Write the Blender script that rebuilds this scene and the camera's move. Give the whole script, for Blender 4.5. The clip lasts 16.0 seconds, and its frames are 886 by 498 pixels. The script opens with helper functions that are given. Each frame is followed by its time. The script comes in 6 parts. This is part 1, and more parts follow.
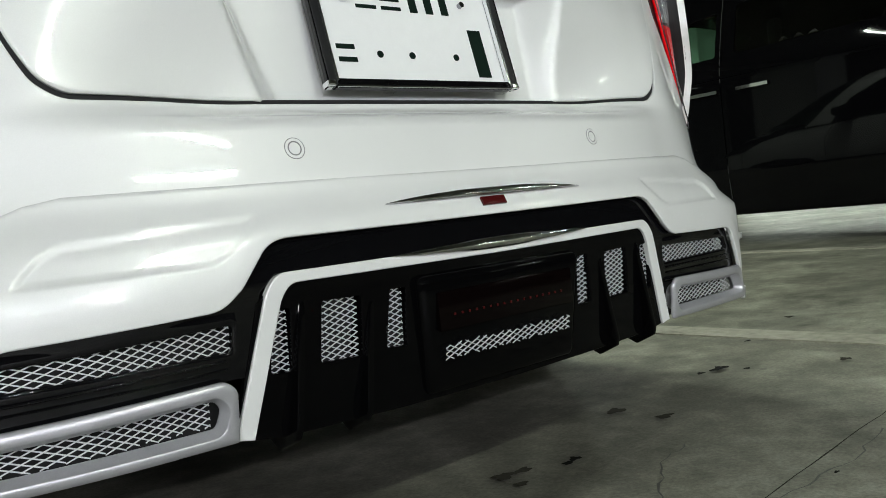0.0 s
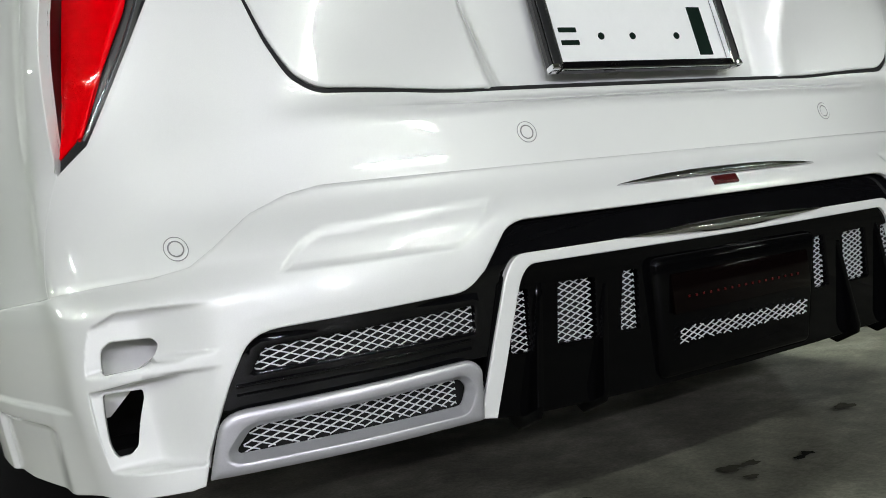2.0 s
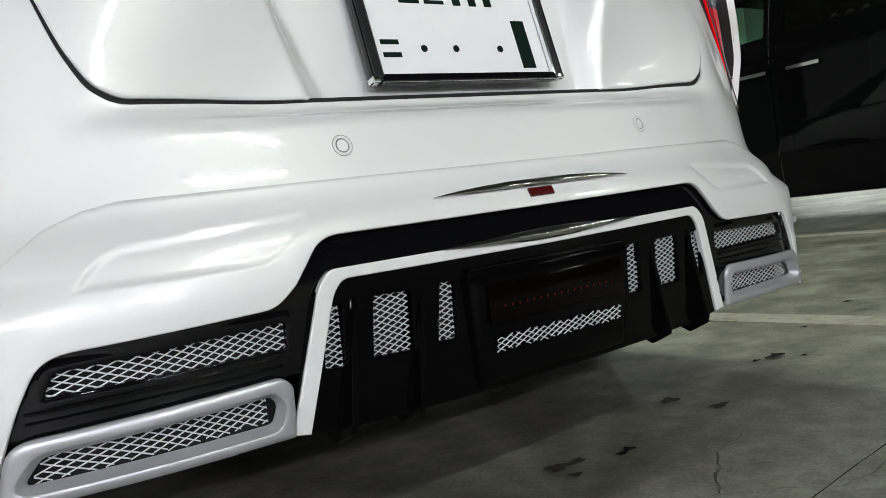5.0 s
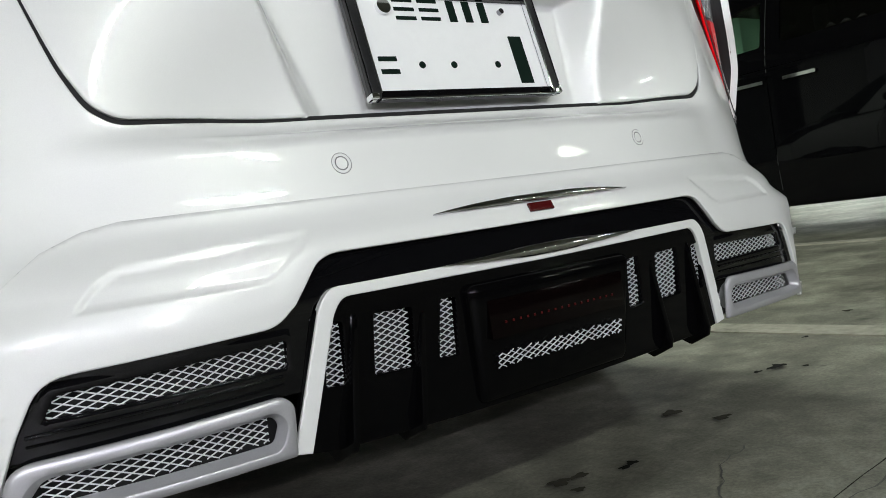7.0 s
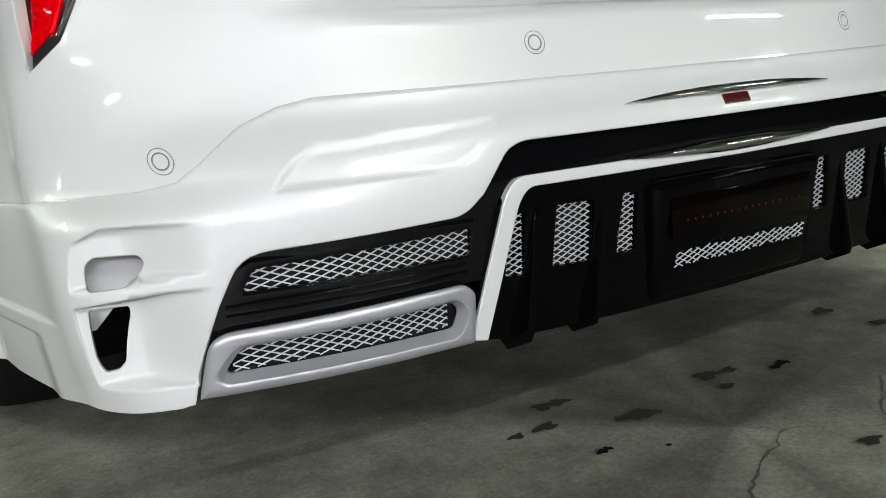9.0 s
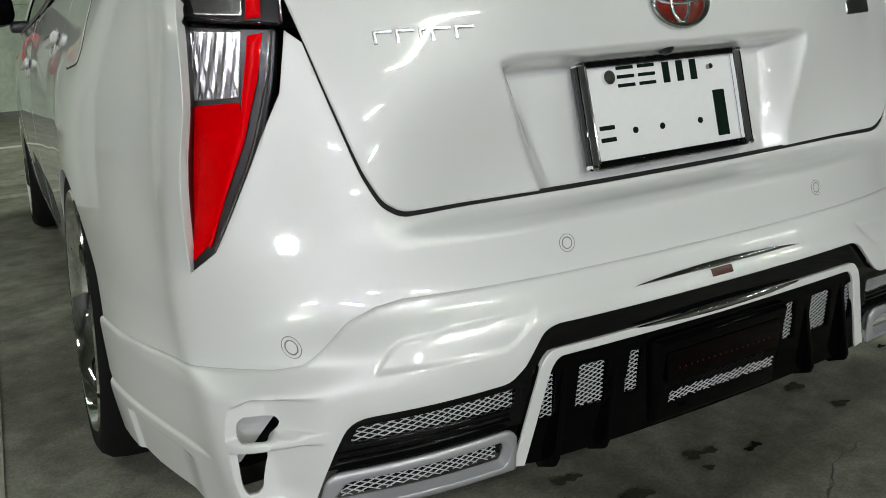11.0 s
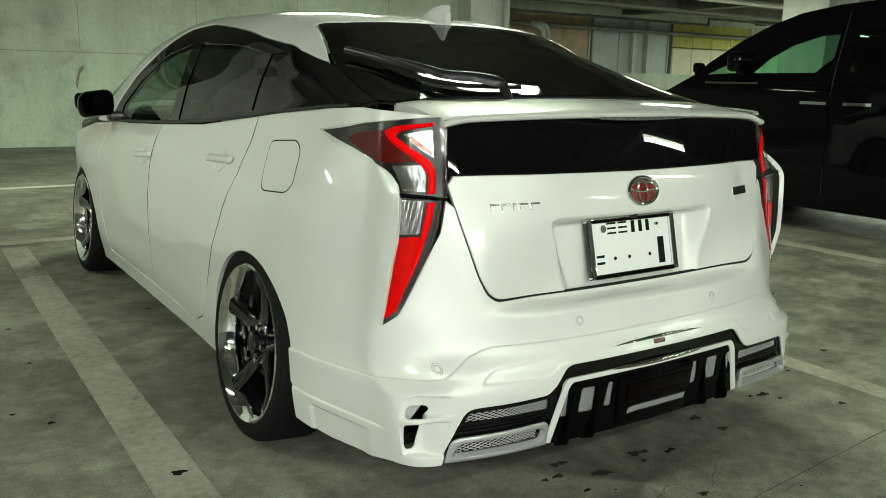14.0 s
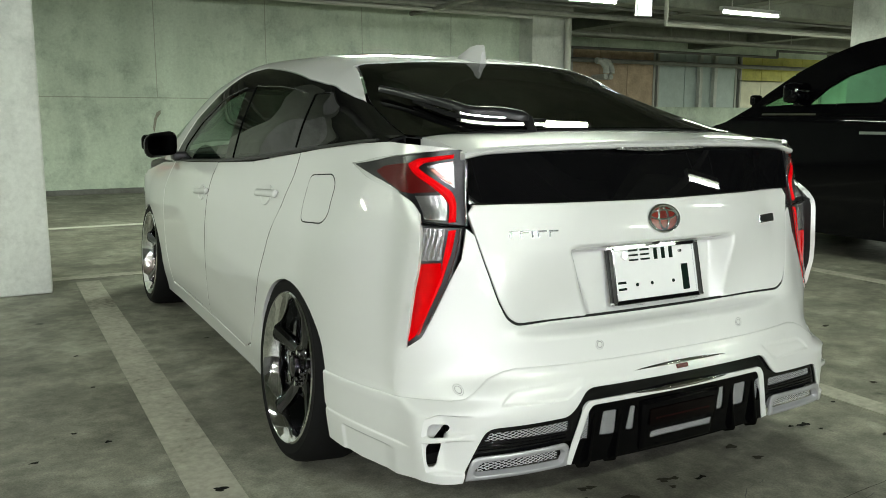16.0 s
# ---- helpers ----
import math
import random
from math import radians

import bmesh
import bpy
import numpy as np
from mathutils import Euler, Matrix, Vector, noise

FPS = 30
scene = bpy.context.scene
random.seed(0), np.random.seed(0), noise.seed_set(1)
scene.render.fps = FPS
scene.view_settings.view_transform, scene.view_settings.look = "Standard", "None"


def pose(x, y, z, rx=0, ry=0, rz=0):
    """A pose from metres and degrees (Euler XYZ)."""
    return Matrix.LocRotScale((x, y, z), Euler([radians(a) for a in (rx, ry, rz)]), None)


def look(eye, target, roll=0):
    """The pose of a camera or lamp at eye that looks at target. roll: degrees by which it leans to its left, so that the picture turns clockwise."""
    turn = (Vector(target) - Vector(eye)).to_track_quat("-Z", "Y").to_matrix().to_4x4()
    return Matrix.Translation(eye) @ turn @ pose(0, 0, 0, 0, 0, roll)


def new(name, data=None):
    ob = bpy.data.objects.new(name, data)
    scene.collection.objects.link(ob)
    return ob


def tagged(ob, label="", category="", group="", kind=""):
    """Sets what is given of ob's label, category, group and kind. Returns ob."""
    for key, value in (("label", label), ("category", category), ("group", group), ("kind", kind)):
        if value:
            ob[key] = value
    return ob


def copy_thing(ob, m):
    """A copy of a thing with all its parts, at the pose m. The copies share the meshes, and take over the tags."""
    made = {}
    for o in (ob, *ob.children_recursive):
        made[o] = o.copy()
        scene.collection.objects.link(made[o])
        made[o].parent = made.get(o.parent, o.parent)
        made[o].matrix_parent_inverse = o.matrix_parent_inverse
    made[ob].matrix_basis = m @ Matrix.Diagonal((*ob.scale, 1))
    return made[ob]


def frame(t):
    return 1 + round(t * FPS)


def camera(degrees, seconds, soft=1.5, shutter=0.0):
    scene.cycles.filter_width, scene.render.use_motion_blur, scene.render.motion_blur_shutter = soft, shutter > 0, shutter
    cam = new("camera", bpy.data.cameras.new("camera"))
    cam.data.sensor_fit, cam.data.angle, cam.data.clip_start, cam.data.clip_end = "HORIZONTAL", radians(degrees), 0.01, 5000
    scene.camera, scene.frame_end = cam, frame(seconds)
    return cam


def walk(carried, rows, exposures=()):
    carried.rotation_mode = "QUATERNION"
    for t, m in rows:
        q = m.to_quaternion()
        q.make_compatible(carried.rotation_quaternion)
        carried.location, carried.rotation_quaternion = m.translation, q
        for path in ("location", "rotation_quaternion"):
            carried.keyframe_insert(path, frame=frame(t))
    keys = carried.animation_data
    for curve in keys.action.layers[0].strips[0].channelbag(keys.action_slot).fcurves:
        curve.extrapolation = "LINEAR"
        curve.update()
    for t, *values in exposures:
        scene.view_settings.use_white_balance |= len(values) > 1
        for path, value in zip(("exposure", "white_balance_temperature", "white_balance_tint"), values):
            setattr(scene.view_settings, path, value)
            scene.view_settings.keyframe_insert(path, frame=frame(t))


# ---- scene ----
cam = camera(56.6, 16.0, soft=0.9)
PATH = [
    (0, (-0.767, -0.822, 0.435), (0.506, 0.718, 0.35), -6.4),
    (0.5, (-0.764, -0.822, 0.431), (0.51, 0.718, 0.351), -6.5),
    (1, (-0.767, -0.815, 0.429), (0.494, 0.735, 0.351), -6.6),
    (1.5, (-0.79, -0.801, 0.428), (0.395, 0.809, 0.363), -6.9),
    (2, (-0.837, -0.78, 0.425), (0.106, 0.983, 0.386), -7.6),
    (2.5, (-0.847, -0.771, 0.43), (-0.07, 1.071, 0.357), -8.6),
    (3, (-0.841, -0.778, 0.434), (-0.092, 1.075, 0.347), -8.8),
    (3.5, (-0.815, -0.794, 0.431), (0.068, 0.998, 0.34), -8.2),
    (4, (-0.783, -0.816, 0.436), (0.284, 0.872, 0.338), -7.0),
    (4.2, (-0.776, -0.823, 0.441), (0.36, 0.819, 0.337), -6.5),
    (6.3, (-0.769, -0.818, 0.431), (0.429, 0.781, 0.356), -8.5),
    (6.5, (-0.772, -0.818, 0.438), (0.423, 0.783, 0.361), -8.5),
    (7, (-0.77, -0.821, 0.444), (0.418, 0.787, 0.379), -8.5),
    (7.5, (-0.77, -0.83, 0.445), (0.441, 0.761, 0.396), -7.9),
    (8, (-0.777, -0.822, 0.451), (0.417, 0.78, 0.37), -7.6),
    (8.5, (-0.801, -0.777, 0.455), (0.191, 0.941, 0.204), -7.2),
    (8.7, (-0.813, -0.741, 0.471), (0.131, 0.989, 0.129), -5.8),
    (10.8, (-0.931, -0.832, 0.797), (-0.013, 0.868, 0.277), -3.5),
    (11, (-0.967, -0.912, 0.854), (-0.075, 0.797, 0.322), -3.9),
    (11.5, (-1.211, -1.044, 0.953), (-0.227, 0.612, 0.417), -2.2),
    (12, (-1.367, -1.182, 1.046), (-0.347, 0.487, 0.628), -0.5),
    (12.5, (-1.448, -1.326, 1.115), (-0.399, 0.352, 0.823), -0.4),
    (13, (-1.564, -1.388, 1.135), (-0.493, 0.281, 0.881), 0.6),
    (13.5, (-1.724, -1.45, 1.148), (-0.632, 0.186, 0.787), 1.4),
    (14, (-1.756, -1.531, 1.157), (-0.67, 0.099, 0.753), 1.2),
    (14.5, (-1.74, -1.622, 1.168), (-0.718, 0.052, 0.775), 0.2),
    (15, (-1.71, -1.66, 1.161), (-0.735, 0.048, 0.8), -0.0),
    (15.5, (-1.699, -1.678, 1.152), (-0.745, 0.047, 0.818), -0.0),
    (16, (-1.704, -1.687, 1.148), (-0.755, 0.045, 0.832), 0.1),
]
EXPOSURES = [(0.0, 0.87, 6000, 25), (3.0, 0.89, 5980, 30), (8.0, 0.89, 5980, 29), (8.7, 0.98, 5980, 29), (11.0, 0.50, 6080, 26), (11.5, 0.34, 6270, 18), (12.5, 0.70, 6480, 8), (13.0, 0.80, 6450, 9), (14.5, 0.99, 6400, 12), (16.0, 1.03, 6180, 20)]
walk(cam, [(t, look(eye, target, roll)) for t, eye, target, roll in PATH], EXPOSURES)

# ---- light and exposure ----
world = bpy.data.worlds.new("world")
scene.world = world
world.use_nodes = True
world.node_tree.nodes["Background"].inputs[0].default_value = (0.75, 0.9, 0.7, 1)
world.node_tree.nodes["Background"].inputs[1].default_value = 0.02
TUBE_COLOUR = (0.87, 1.0, 0.74)
COOL_FILL_COLOUR = (0.97, 1.0, 0.95)
# x and y of each fitting, lamp power; most are unseen, added for brightness; the last rows hold cooler tubes
TUBE_ROWS = [(-6.8, 7.4, 30.0), (-3.5, 7.4, 34.0), (4.75, 7.4, 38.0), (8.0, 7.4, 30.0), (1.5, 6.5, 92.0)]
# unseen fittings carried on past the pillar to brighten the far bay
TUBE_ROWS += [(11.2, 7.4, 80.0), (14.4, 7.4, 100.0), (17.6, 7.4, 140.0), (20.8, 7.4, 160.0)] + [(22.6, 13.0, 170.0), (26.0, 13.0, 170.0)]
TUBE_ROWS += [(0.75, 2.35, 40.0), (5.6, 2.35, 9.0), (10.5, 2.35, 18.0), (-4.3, 2.35, 30.0)]
TUBE_ROWS += [(-5.4, -3.5, 54.0), (-0.5, -3.5, 38.0), (4.4, -3.5, 16.0)]
TUBE_ROWS += [(6.2, -7.2, 42.0), (-9.2, 2.35, 22.0), (-8.2, -3.0, 36.0)]
# cool fill fittings made up behind the camera to light the car's tail
COOL_FILL_ROWS = [(-8.2, -7.2, 84.0), (-4.95, -7.2, 106.0), (-1.7, -7.2, 34.0), (-4.95, -11.4, 34.0), (-1.7, -11.4, 26.0)]


# ---- helpers for building ----
def mat_new(name):
    m = bpy.data.materials.new(name)
    m.use_nodes = True
    return m, m.node_tree.nodes, m.node_tree.links, m.node_tree.nodes["Principled BSDF"]


def noise_colour(m, nodes, links, bsdf, scales, ramp, detail=6, coord="Object"):
    """base colour from two noises, coarse and fine, through a ramp of (position, colour)"""
    tc = nodes.new("ShaderNodeTexCoord")
    out = None
    for sc in scales:
        n = nodes.new("ShaderNodeTexNoise")
        n.inputs["Scale"].default_value = sc
        n.inputs["Detail"].default_value = detail
        n.inputs["Roughness"].default_value = 0.62
        links.new(tc.outputs[coord], n.inputs["Vector"])
        if out is None:
            out = n.outputs["Fac"]
        else:
            mx = nodes.new("ShaderNodeMath")
            mx.operation = "MULTIPLY_ADD"
            links.new(n.outputs["Fac"], mx.inputs[0])
            mx.inputs[1].default_value = 0.4
            ad = nodes.new("ShaderNodeMath")
            ad.operation = "MULTIPLY"
            ad.inputs[1].default_value = 0.6
            links.new(out, ad.inputs[0])
            links.new(ad.outputs[0], mx.inputs[2])
            out = mx.outputs[0]
    r = nodes.new("ShaderNodeValToRGB")
    els = r.color_ramp.elements
    while len(els) < len(ramp):
        els.new(0.5)
    for e, (p, c) in zip(els, ramp):
        e.position, e.color = p, (*c, 1)
    links.new(out, r.inputs[0])
    links.new(r.outputs[0], bsdf.inputs["Base Color"])
    return out, tc


def add_bump(nodes, links, bsdf, tc, scale, strength, distance=0.002, coord="Object", detail=4):
    n = nodes.new("ShaderNodeTexNoise")
    n.inputs["Scale"].default_value = scale
    n.inputs["Detail"].default_value = detail
    links.new(tc.outputs[coord], n.inputs["Vector"])
    b = nodes.new("ShaderNodeBump")
    b.inputs["Strength"].default_value = strength
    b.inputs["Distance"].default_value = distance
    links.new(n.outputs["Fac"], b.inputs["Height"])
    links.new(b.outputs[0], bsdf.inputs["Normal"])


def plain(name, colour, rough=0.5, metal=0.0, coat=0.0, var=0.06, scale=60.0, bump=0.0, spec=0.5):
    """a surface with slight mottling of its colour and roughness"""
    m, nodes, links, b = mat_new(name)
    lo = tuple(max(0, c * (1 - var)) for c in colour)
    hi = tuple(min(1, c * (1 + var)) for c in colour)
    f, tc = noise_colour(m, nodes, links, b, (scale, scale * 6), [(0.3, lo), (0.7, hi)])
    b.inputs["Roughness"].default_value = rough
    b.inputs["Metallic"].default_value = metal
    b.inputs["Coat Weight"].default_value = coat
    b.inputs["Coat Roughness"].default_value = 0.03
    b.inputs["Specular IOR Level"].default_value = spec
    if bump:
        add_bump(nodes, links, b, tc, scale * 4, bump)
    return m


def glass_mat(name, tint, gloss_rough=0.0, f0=0.05):
    """thin tinted glass: clear tinted pass-through with Fresnel gloss"""
    m, nodes, links, b = mat_new(name)
    nodes.remove(b)
    out = nodes["Material Output"]
    tr, gl, mx, fr, pw, sm = (nodes.new(n) for n in ("ShaderNodeBsdfTransparent", "ShaderNodeBsdfGlossy", "ShaderNodeMixShader", "ShaderNodeLayerWeight", "ShaderNodeMath", "ShaderNodeMath"))
    tr.inputs[0].default_value = (*tint, 1)
    gl.inputs["Roughness"].default_value = gloss_rough
    fr.inputs[0].default_value = 0.5
    pw.operation, pw.inputs[1].default_value = "POWER", 5.0
    sm.operation, sm.inputs[1].default_value, sm.inputs[2].default_value = "MULTIPLY_ADD", 1.0 - f0, f0
    links.new(fr.outputs["Facing"], pw.inputs[0])
    links.new(pw.outputs[0], sm.inputs[0])
    links.new(sm.outputs[0], mx.inputs[0])
    links.new(tr.outputs[0], mx.inputs[1])
    links.new(gl.outputs[0], mx.inputs[2])
    links.new(mx.outputs[0], out.inputs[0])
    return m


def emitter(name, colour, strength):
    m, nodes, links, b = mat_new(name)
    b.inputs["Base Color"].default_value = (*colour, 1)
    b.inputs["Emission Color"].default_value = (*colour, 1)
    b.inputs["Emission Strength"].default_value = strength
    return m


def pearl_paint():
    m, nodes, links, b = mat_new("pearl_white_paint")
    f, tc = noise_colour(m, nodes, links, b, (900.0, 2.0), [(0.3, (0.70, 0.71, 0.69)), (0.7, (0.78, 0.79, 0.77))])
    b.inputs["Roughness"].default_value = 0.42
    b.inputs["Metallic"].default_value = 0.10
    b.inputs["Coat Weight"].default_value = 1.0
    b.inputs["Coat Roughness"].default_value = 0.02
    b.inputs["Coat IOR"].default_value = 1.55
    return m


PAINT = pearl_paint()
BLACK_GLOSS = plain("black_gloss_paint", (0.003, 0.003, 0.0035), 0.012, coat=0.0, spec=0.32)
DIFF_BLACK = plain("satin_black", (0.0015, 0.0015, 0.0017), 0.05, spec=0.09)
BLACK_TRIM = plain("black_plastic", (0.008, 0.008, 0.009), 0.38, bump=0.05, scale=120)
BLACK_DEEP = plain("underbody_black", (0.004, 0.004, 0.004), 0.8)
RUBBER = plain("tyre_rubber", (0.008, 0.008, 0.008), 0.7, bump=0.1, spec=0.1)
SILVER = plain("silver_metallic_paint", (0.43, 0.43, 0.45), 0.38, metal=0.5, coat=0.5, scale=500)
GARNISH = plain("garnish_chrome", (0.50, 0.50, 0.51), 0.04, metal=1.0, var=0.05)
CHROME = plain("chrome", (0.82, 0.83, 0.84), 0.05, metal=1.0, var=0.02)
SMOKE_CHROME = plain("dark_chrome", (0.30, 0.30, 0.32), 0.07, metal=1.0, var=0.05)
SPOKE = plain("black_chrome", (0.11, 0.11, 0.12), 0.06, metal=1.0, var=0.05)
WIRE = plain("mesh_wire", (0.72, 0.73, 0.74), 0.35, metal=0.35)
PLATE_WHITE = plain("plate_enamel", (0.80, 0.81, 0.80), 0.38, var=0.02)
PLATE_GREEN = plain("plate_green_ink", (0.002, 0.010, 0.006), 0.6, spec=0.1)
CARBON = plain("carbon_weave", (0.010, 0.010, 0.011), 0.3, coat=0.15, scale=300, var=0.5)
RED_LENS = plain("red_lens", (0.92, 0.0, 0.0), 0.5, scale=220, var=0.4, spec=0.0, bump=0.6)
RED_DARK = plain("dark_red_lens", (0.10, 0.007, 0.006), 0.3, spec=0.1)
RED_BAR = plain("red_light_bar", (0.95, 0.001, 0.002), 0.3, spec=0.06)
LAMP_DARK = plain("smoked_lamp_bowl", (0.012, 0.012, 0.013), 0.30, metal=0.2)
RING_GREY = plain("seam_grey", (0.22, 0.22, 0.22), 0.6)
DOT_RED = plain("unlit_diode", (0.05, 0.004, 0.004), 0.4, spec=0.1)
BADGE = plain("badge_metal", (0.46, 0.48, 0.51), 0.24, metal=1.0)
SEAT = plain("dark_seat_cloth", (0.006, 0.006, 0.006), 0.9, spec=0.05)
REFLECTOR = plain("reflector_silver", (0.52, 0.52, 0.53), 0.20, metal=0.9, scale=90, var=0.12)
RED_BROWN = plain("red_brown_patch", (0.30, 0.12, 0.09), 0.22, metal=0.5)
CLEAR = glass_mat("clear_lens", (0.96, 0.96, 0.96), f0=0.02)
GLASS_SMOKE = glass_mat("privacy_glass", (0.035, 0.04, 0.036))
GLASS_CLEAR = glass_mat("green_tinted_glass", (0.36, 0.47, 0.40))
TUBE = emitter("tube_glow", TUBE_COLOUR, 45.0)


def concrete_floor():
    m, nodes, links, b = mat_new("parking_floor_concrete")
    f, tc = noise_colour(m, nodes, links, b, (0.9, 9.0), [(0.38, (0.126, 0.121, 0.096)), (0.50, (0.178, 0.175, 0.139)), (0.60, (0.226, 0.224, 0.182))], detail=9)
    ramp = [x for x in nodes if x.type == "VALTORGB"][0]
    col = ramp.outputs[0]
    # oil spots and dark stains
    for sc, lo, hi, dark, rnd in ((2.3, 0.035, 0.075, 0.30, 1.0), (0.75, 0.05, 0.17, 0.70, 1.0), (6.0, 0.02, 0.05, 0.5, 1.0)):
        warp = nodes.new("ShaderNodeTexNoise")
        warp.inputs["Scale"].default_value = sc * 5
        links.new(tc.outputs["Object"], warp.inputs["Vector"])
        vm = nodes.new("ShaderNodeMix")
        vm.data_type = "VECTOR"
        vm.inputs[0].default_value = 0.06 / sc
        links.new(tc.outputs["Object"], vm.inputs[4])
        links.new(warp.outputs["Color"], vm.inputs[5])
        v = nodes.new("ShaderNodeTexVoronoi")
        v.inputs["Scale"].default_value = sc
        v.inputs["Randomness"].default_value = rnd
        links.new(vm.outputs[1], v.inputs["Vector"])
        mr = nodes.new("ShaderNodeMapRange")
        mr.interpolation_type = "SMOOTHSTEP"
        mr.inputs["From Min"].default_value = lo
        mr.inputs["From Max"].default_value = hi
        mr.inputs["To Min"].default_value = dark
        mr.inputs["To Max"].default_value = 1.0
        links.new(v.outputs["Distance"], mr.inputs["Value"])
        mm = nodes.new("ShaderNodeMix")
        mm.data_type, mm.blend_type = "RGBA", "MULTIPLY"
        mm.inputs[0].default_value = 1.0
        links.new(col, mm.inputs[6])
        links.new(mr.outputs[0], mm.inputs[7])
        col = mm.outputs[2]
    for sc, lo, hi in ((140.0, 0.76, 1.20), (11.0, 0.78, 1.18), (3.1, 0.74, 1.16), (1.15, 0.86, 1.16)):
        n = nodes.new("ShaderNodeTexNoise")
        n.inputs["Scale"].default_value = sc
        n.inputs["Detail"].default_value = 5
        n.inputs["Roughness"].default_value = 0.7
        links.new(tc.outputs["Object"], n.inputs["Vector"])
        mr = nodes.new("ShaderNodeMapRange")
        mr.inputs["From Min"].default_value = 0.36 if sc > 5 else 0.42
        mr.inputs["From Max"].default_value = 0.64 if sc > 5 else 0.58
        mr.inputs["To Min"].default_value = lo
        mr.inputs["To Max"].default_value = hi
        links.new(n.outputs["Fac"], mr.inputs["Value"])
        mm = nodes.new("ShaderNodeMix")
        mm.data_type, mm.blend_type = "RGBA", "MULTIPLY"
        mm.inputs[0].default_value = 1.0
        links.new(col, mm.inputs[6])
        links.new(mr.outputs[0], mm.inputs[7])
        col = mm.outputs[2]
    links.new(col, b.inputs["Base Color"])
    b.inputs["Roughness"].default_value = 0.52
    b.inputs["Specular IOR Level"].default_value = 0.22
    add_bump(nodes, links, b, tc, 90.0, 0.4, 0.002)
    return m


def worn_line():
    m, nodes, links, b = mat_new("worn_white_line")
    noise_colour(m, nodes, links, b, (2.2, 30.0), [(0.38, (0.13, 0.122, 0.092)), (0.45, (0.24, 0.230, 0.185)), (0.60, (0.37, 0.355, 0.295))], detail=9)
    b.inputs["Roughness"].default_value = 0.6
    return m


def wall_concrete(name, a, c, streak=True):
    m, nodes, links, b = mat_new(name)
    tc = nodes.new("ShaderNodeTexCoord")
    mp = nodes.new("ShaderNodeMapping")
    mp.inputs["Scale"].default_value = (1.0, 1.0, 0.22 if streak else 1.0)
    links.new(tc.outputs["Object"], mp.inputs["Vector"])
    n = nodes.new("ShaderNodeTexNoise")
    n.inputs["Scale"].default_value = 1.6
    n.inputs["Detail"].default_value = 10
    n.inputs["Roughness"].default_value = 0.68
    links.new(mp.outputs[0], n.inputs["Vector"])
    r = nodes.new("ShaderNodeValToRGB")
    r.color_ramp.elements[0].position, r.color_ramp.elements[0].color = 0.32, (*a, 1)
    r.color_ramp.elements[1].position, r.color_ramp.elements[1].color = 0.66, (*c, 1)
    links.new(n.outputs["Fac"], r.inputs[0])
    # grimy patches and fine grain
    col = r.outputs[0]
    for sc, f0, f1, lo, hi in ((2.1, 0.50, 0.72, 1.0, 0.66), (7.0, 0.55, 0.75, 1.0, 0.80), (26.0, 0.35, 0.65, 0.90, 1.06)):
        g = nodes.new("ShaderNodeTexNoise")
        g.inputs["Scale"].default_value = sc
        g.inputs["Detail"].default_value = 8
        g.inputs["Roughness"].default_value = 0.7
        links.new(tc.outputs["Object"], g.inputs["Vector"])
        mr = nodes.new("ShaderNodeMapRange")
        for k, v in zip(("From Min", "From Max", "To Min", "To Max"), (f0, f1, lo, hi)):
            mr.inputs[k].default_value = v
        links.new(g.outputs["Fac"], mr.inputs["Value"])
        mm = nodes.new("ShaderNodeMix")
        mm.data_type, mm.blend_type = "RGBA", "MULTIPLY"
        mm.inputs[0].default_value = 1.0
        links.new(col, mm.inputs[6])
        links.new(mr.outputs[0], mm.inputs[7])
        col = mm.outputs[2]
    links.new(col, b.inputs["Base Color"])
    b.inputs["Roughness"].default_value = 0.7
    add_bump(nodes, links, b, tc, 30.0, 0.3, 0.003)
    return m


FLOOR = concrete_floor()
LINE = worn_line()
WALL = wall_concrete("painted_wall", (0.385, 0.445, 0.36), (0.54, 0.62, 0.51))
DARK_WALL = wall_concrete("dark_grey", (0.09, 0.09, 0.08), (0.15, 0.15, 0.14))
CEIL = wall_concrete("ceiling_grey", (0.085, 0.088, 0.072), (0.16, 0.165, 0.135), False)
JOINT = wall_concrete("joint_grey", (0.26, 0.28, 0.23), (0.36, 0.39, 0.32))
BEAM = wall_concrete("beam_grey", (0.16, 0.16, 0.14), (0.26, 0.26, 0.23), False)
PILLAR = wall_concrete("pillar_white_paint", (0.43, 0.45, 0.41), (0.57, 0.59, 0.55))
PIPE = plain("pipe_paint", (0.36, 0.36, 0.32), 0.5)

WORLD_AT = {}


def mesh_obj(name, verts, faces, mat, normals=None, smooth=True):
    me = bpy.data.meshes.new(name)
    me.from_pydata([tuple(v) for v in verts], [], [tuple(int(i) for i in f) for f in faces])
    if smooth:
        me.polygons.foreach_set("use_smooth", [True] * len(me.polygons))
    if mat:
        me.materials.append(mat)
    if normals is not None:
        me.normals_split_custom_set_from_vertices([tuple(n) for n in normals])
    me.update()
    return new(name, me)


def empty(name, at=(0, 0, 0), parent=None, label="", category="", group="", kind=""):
    ob = new(name)
    ob.empty_display_size = 0.1
    if parent is None:
        ob.location = at
        WORLD_AT[ob.name] = Vector(at)
    else:
        ob.parent = parent
        ob.location = Vector(at) - WORLD_AT[parent.name]
        WORLD_AT[ob.name] = Vector(at)
    return tagged(ob, label, category, group, kind)


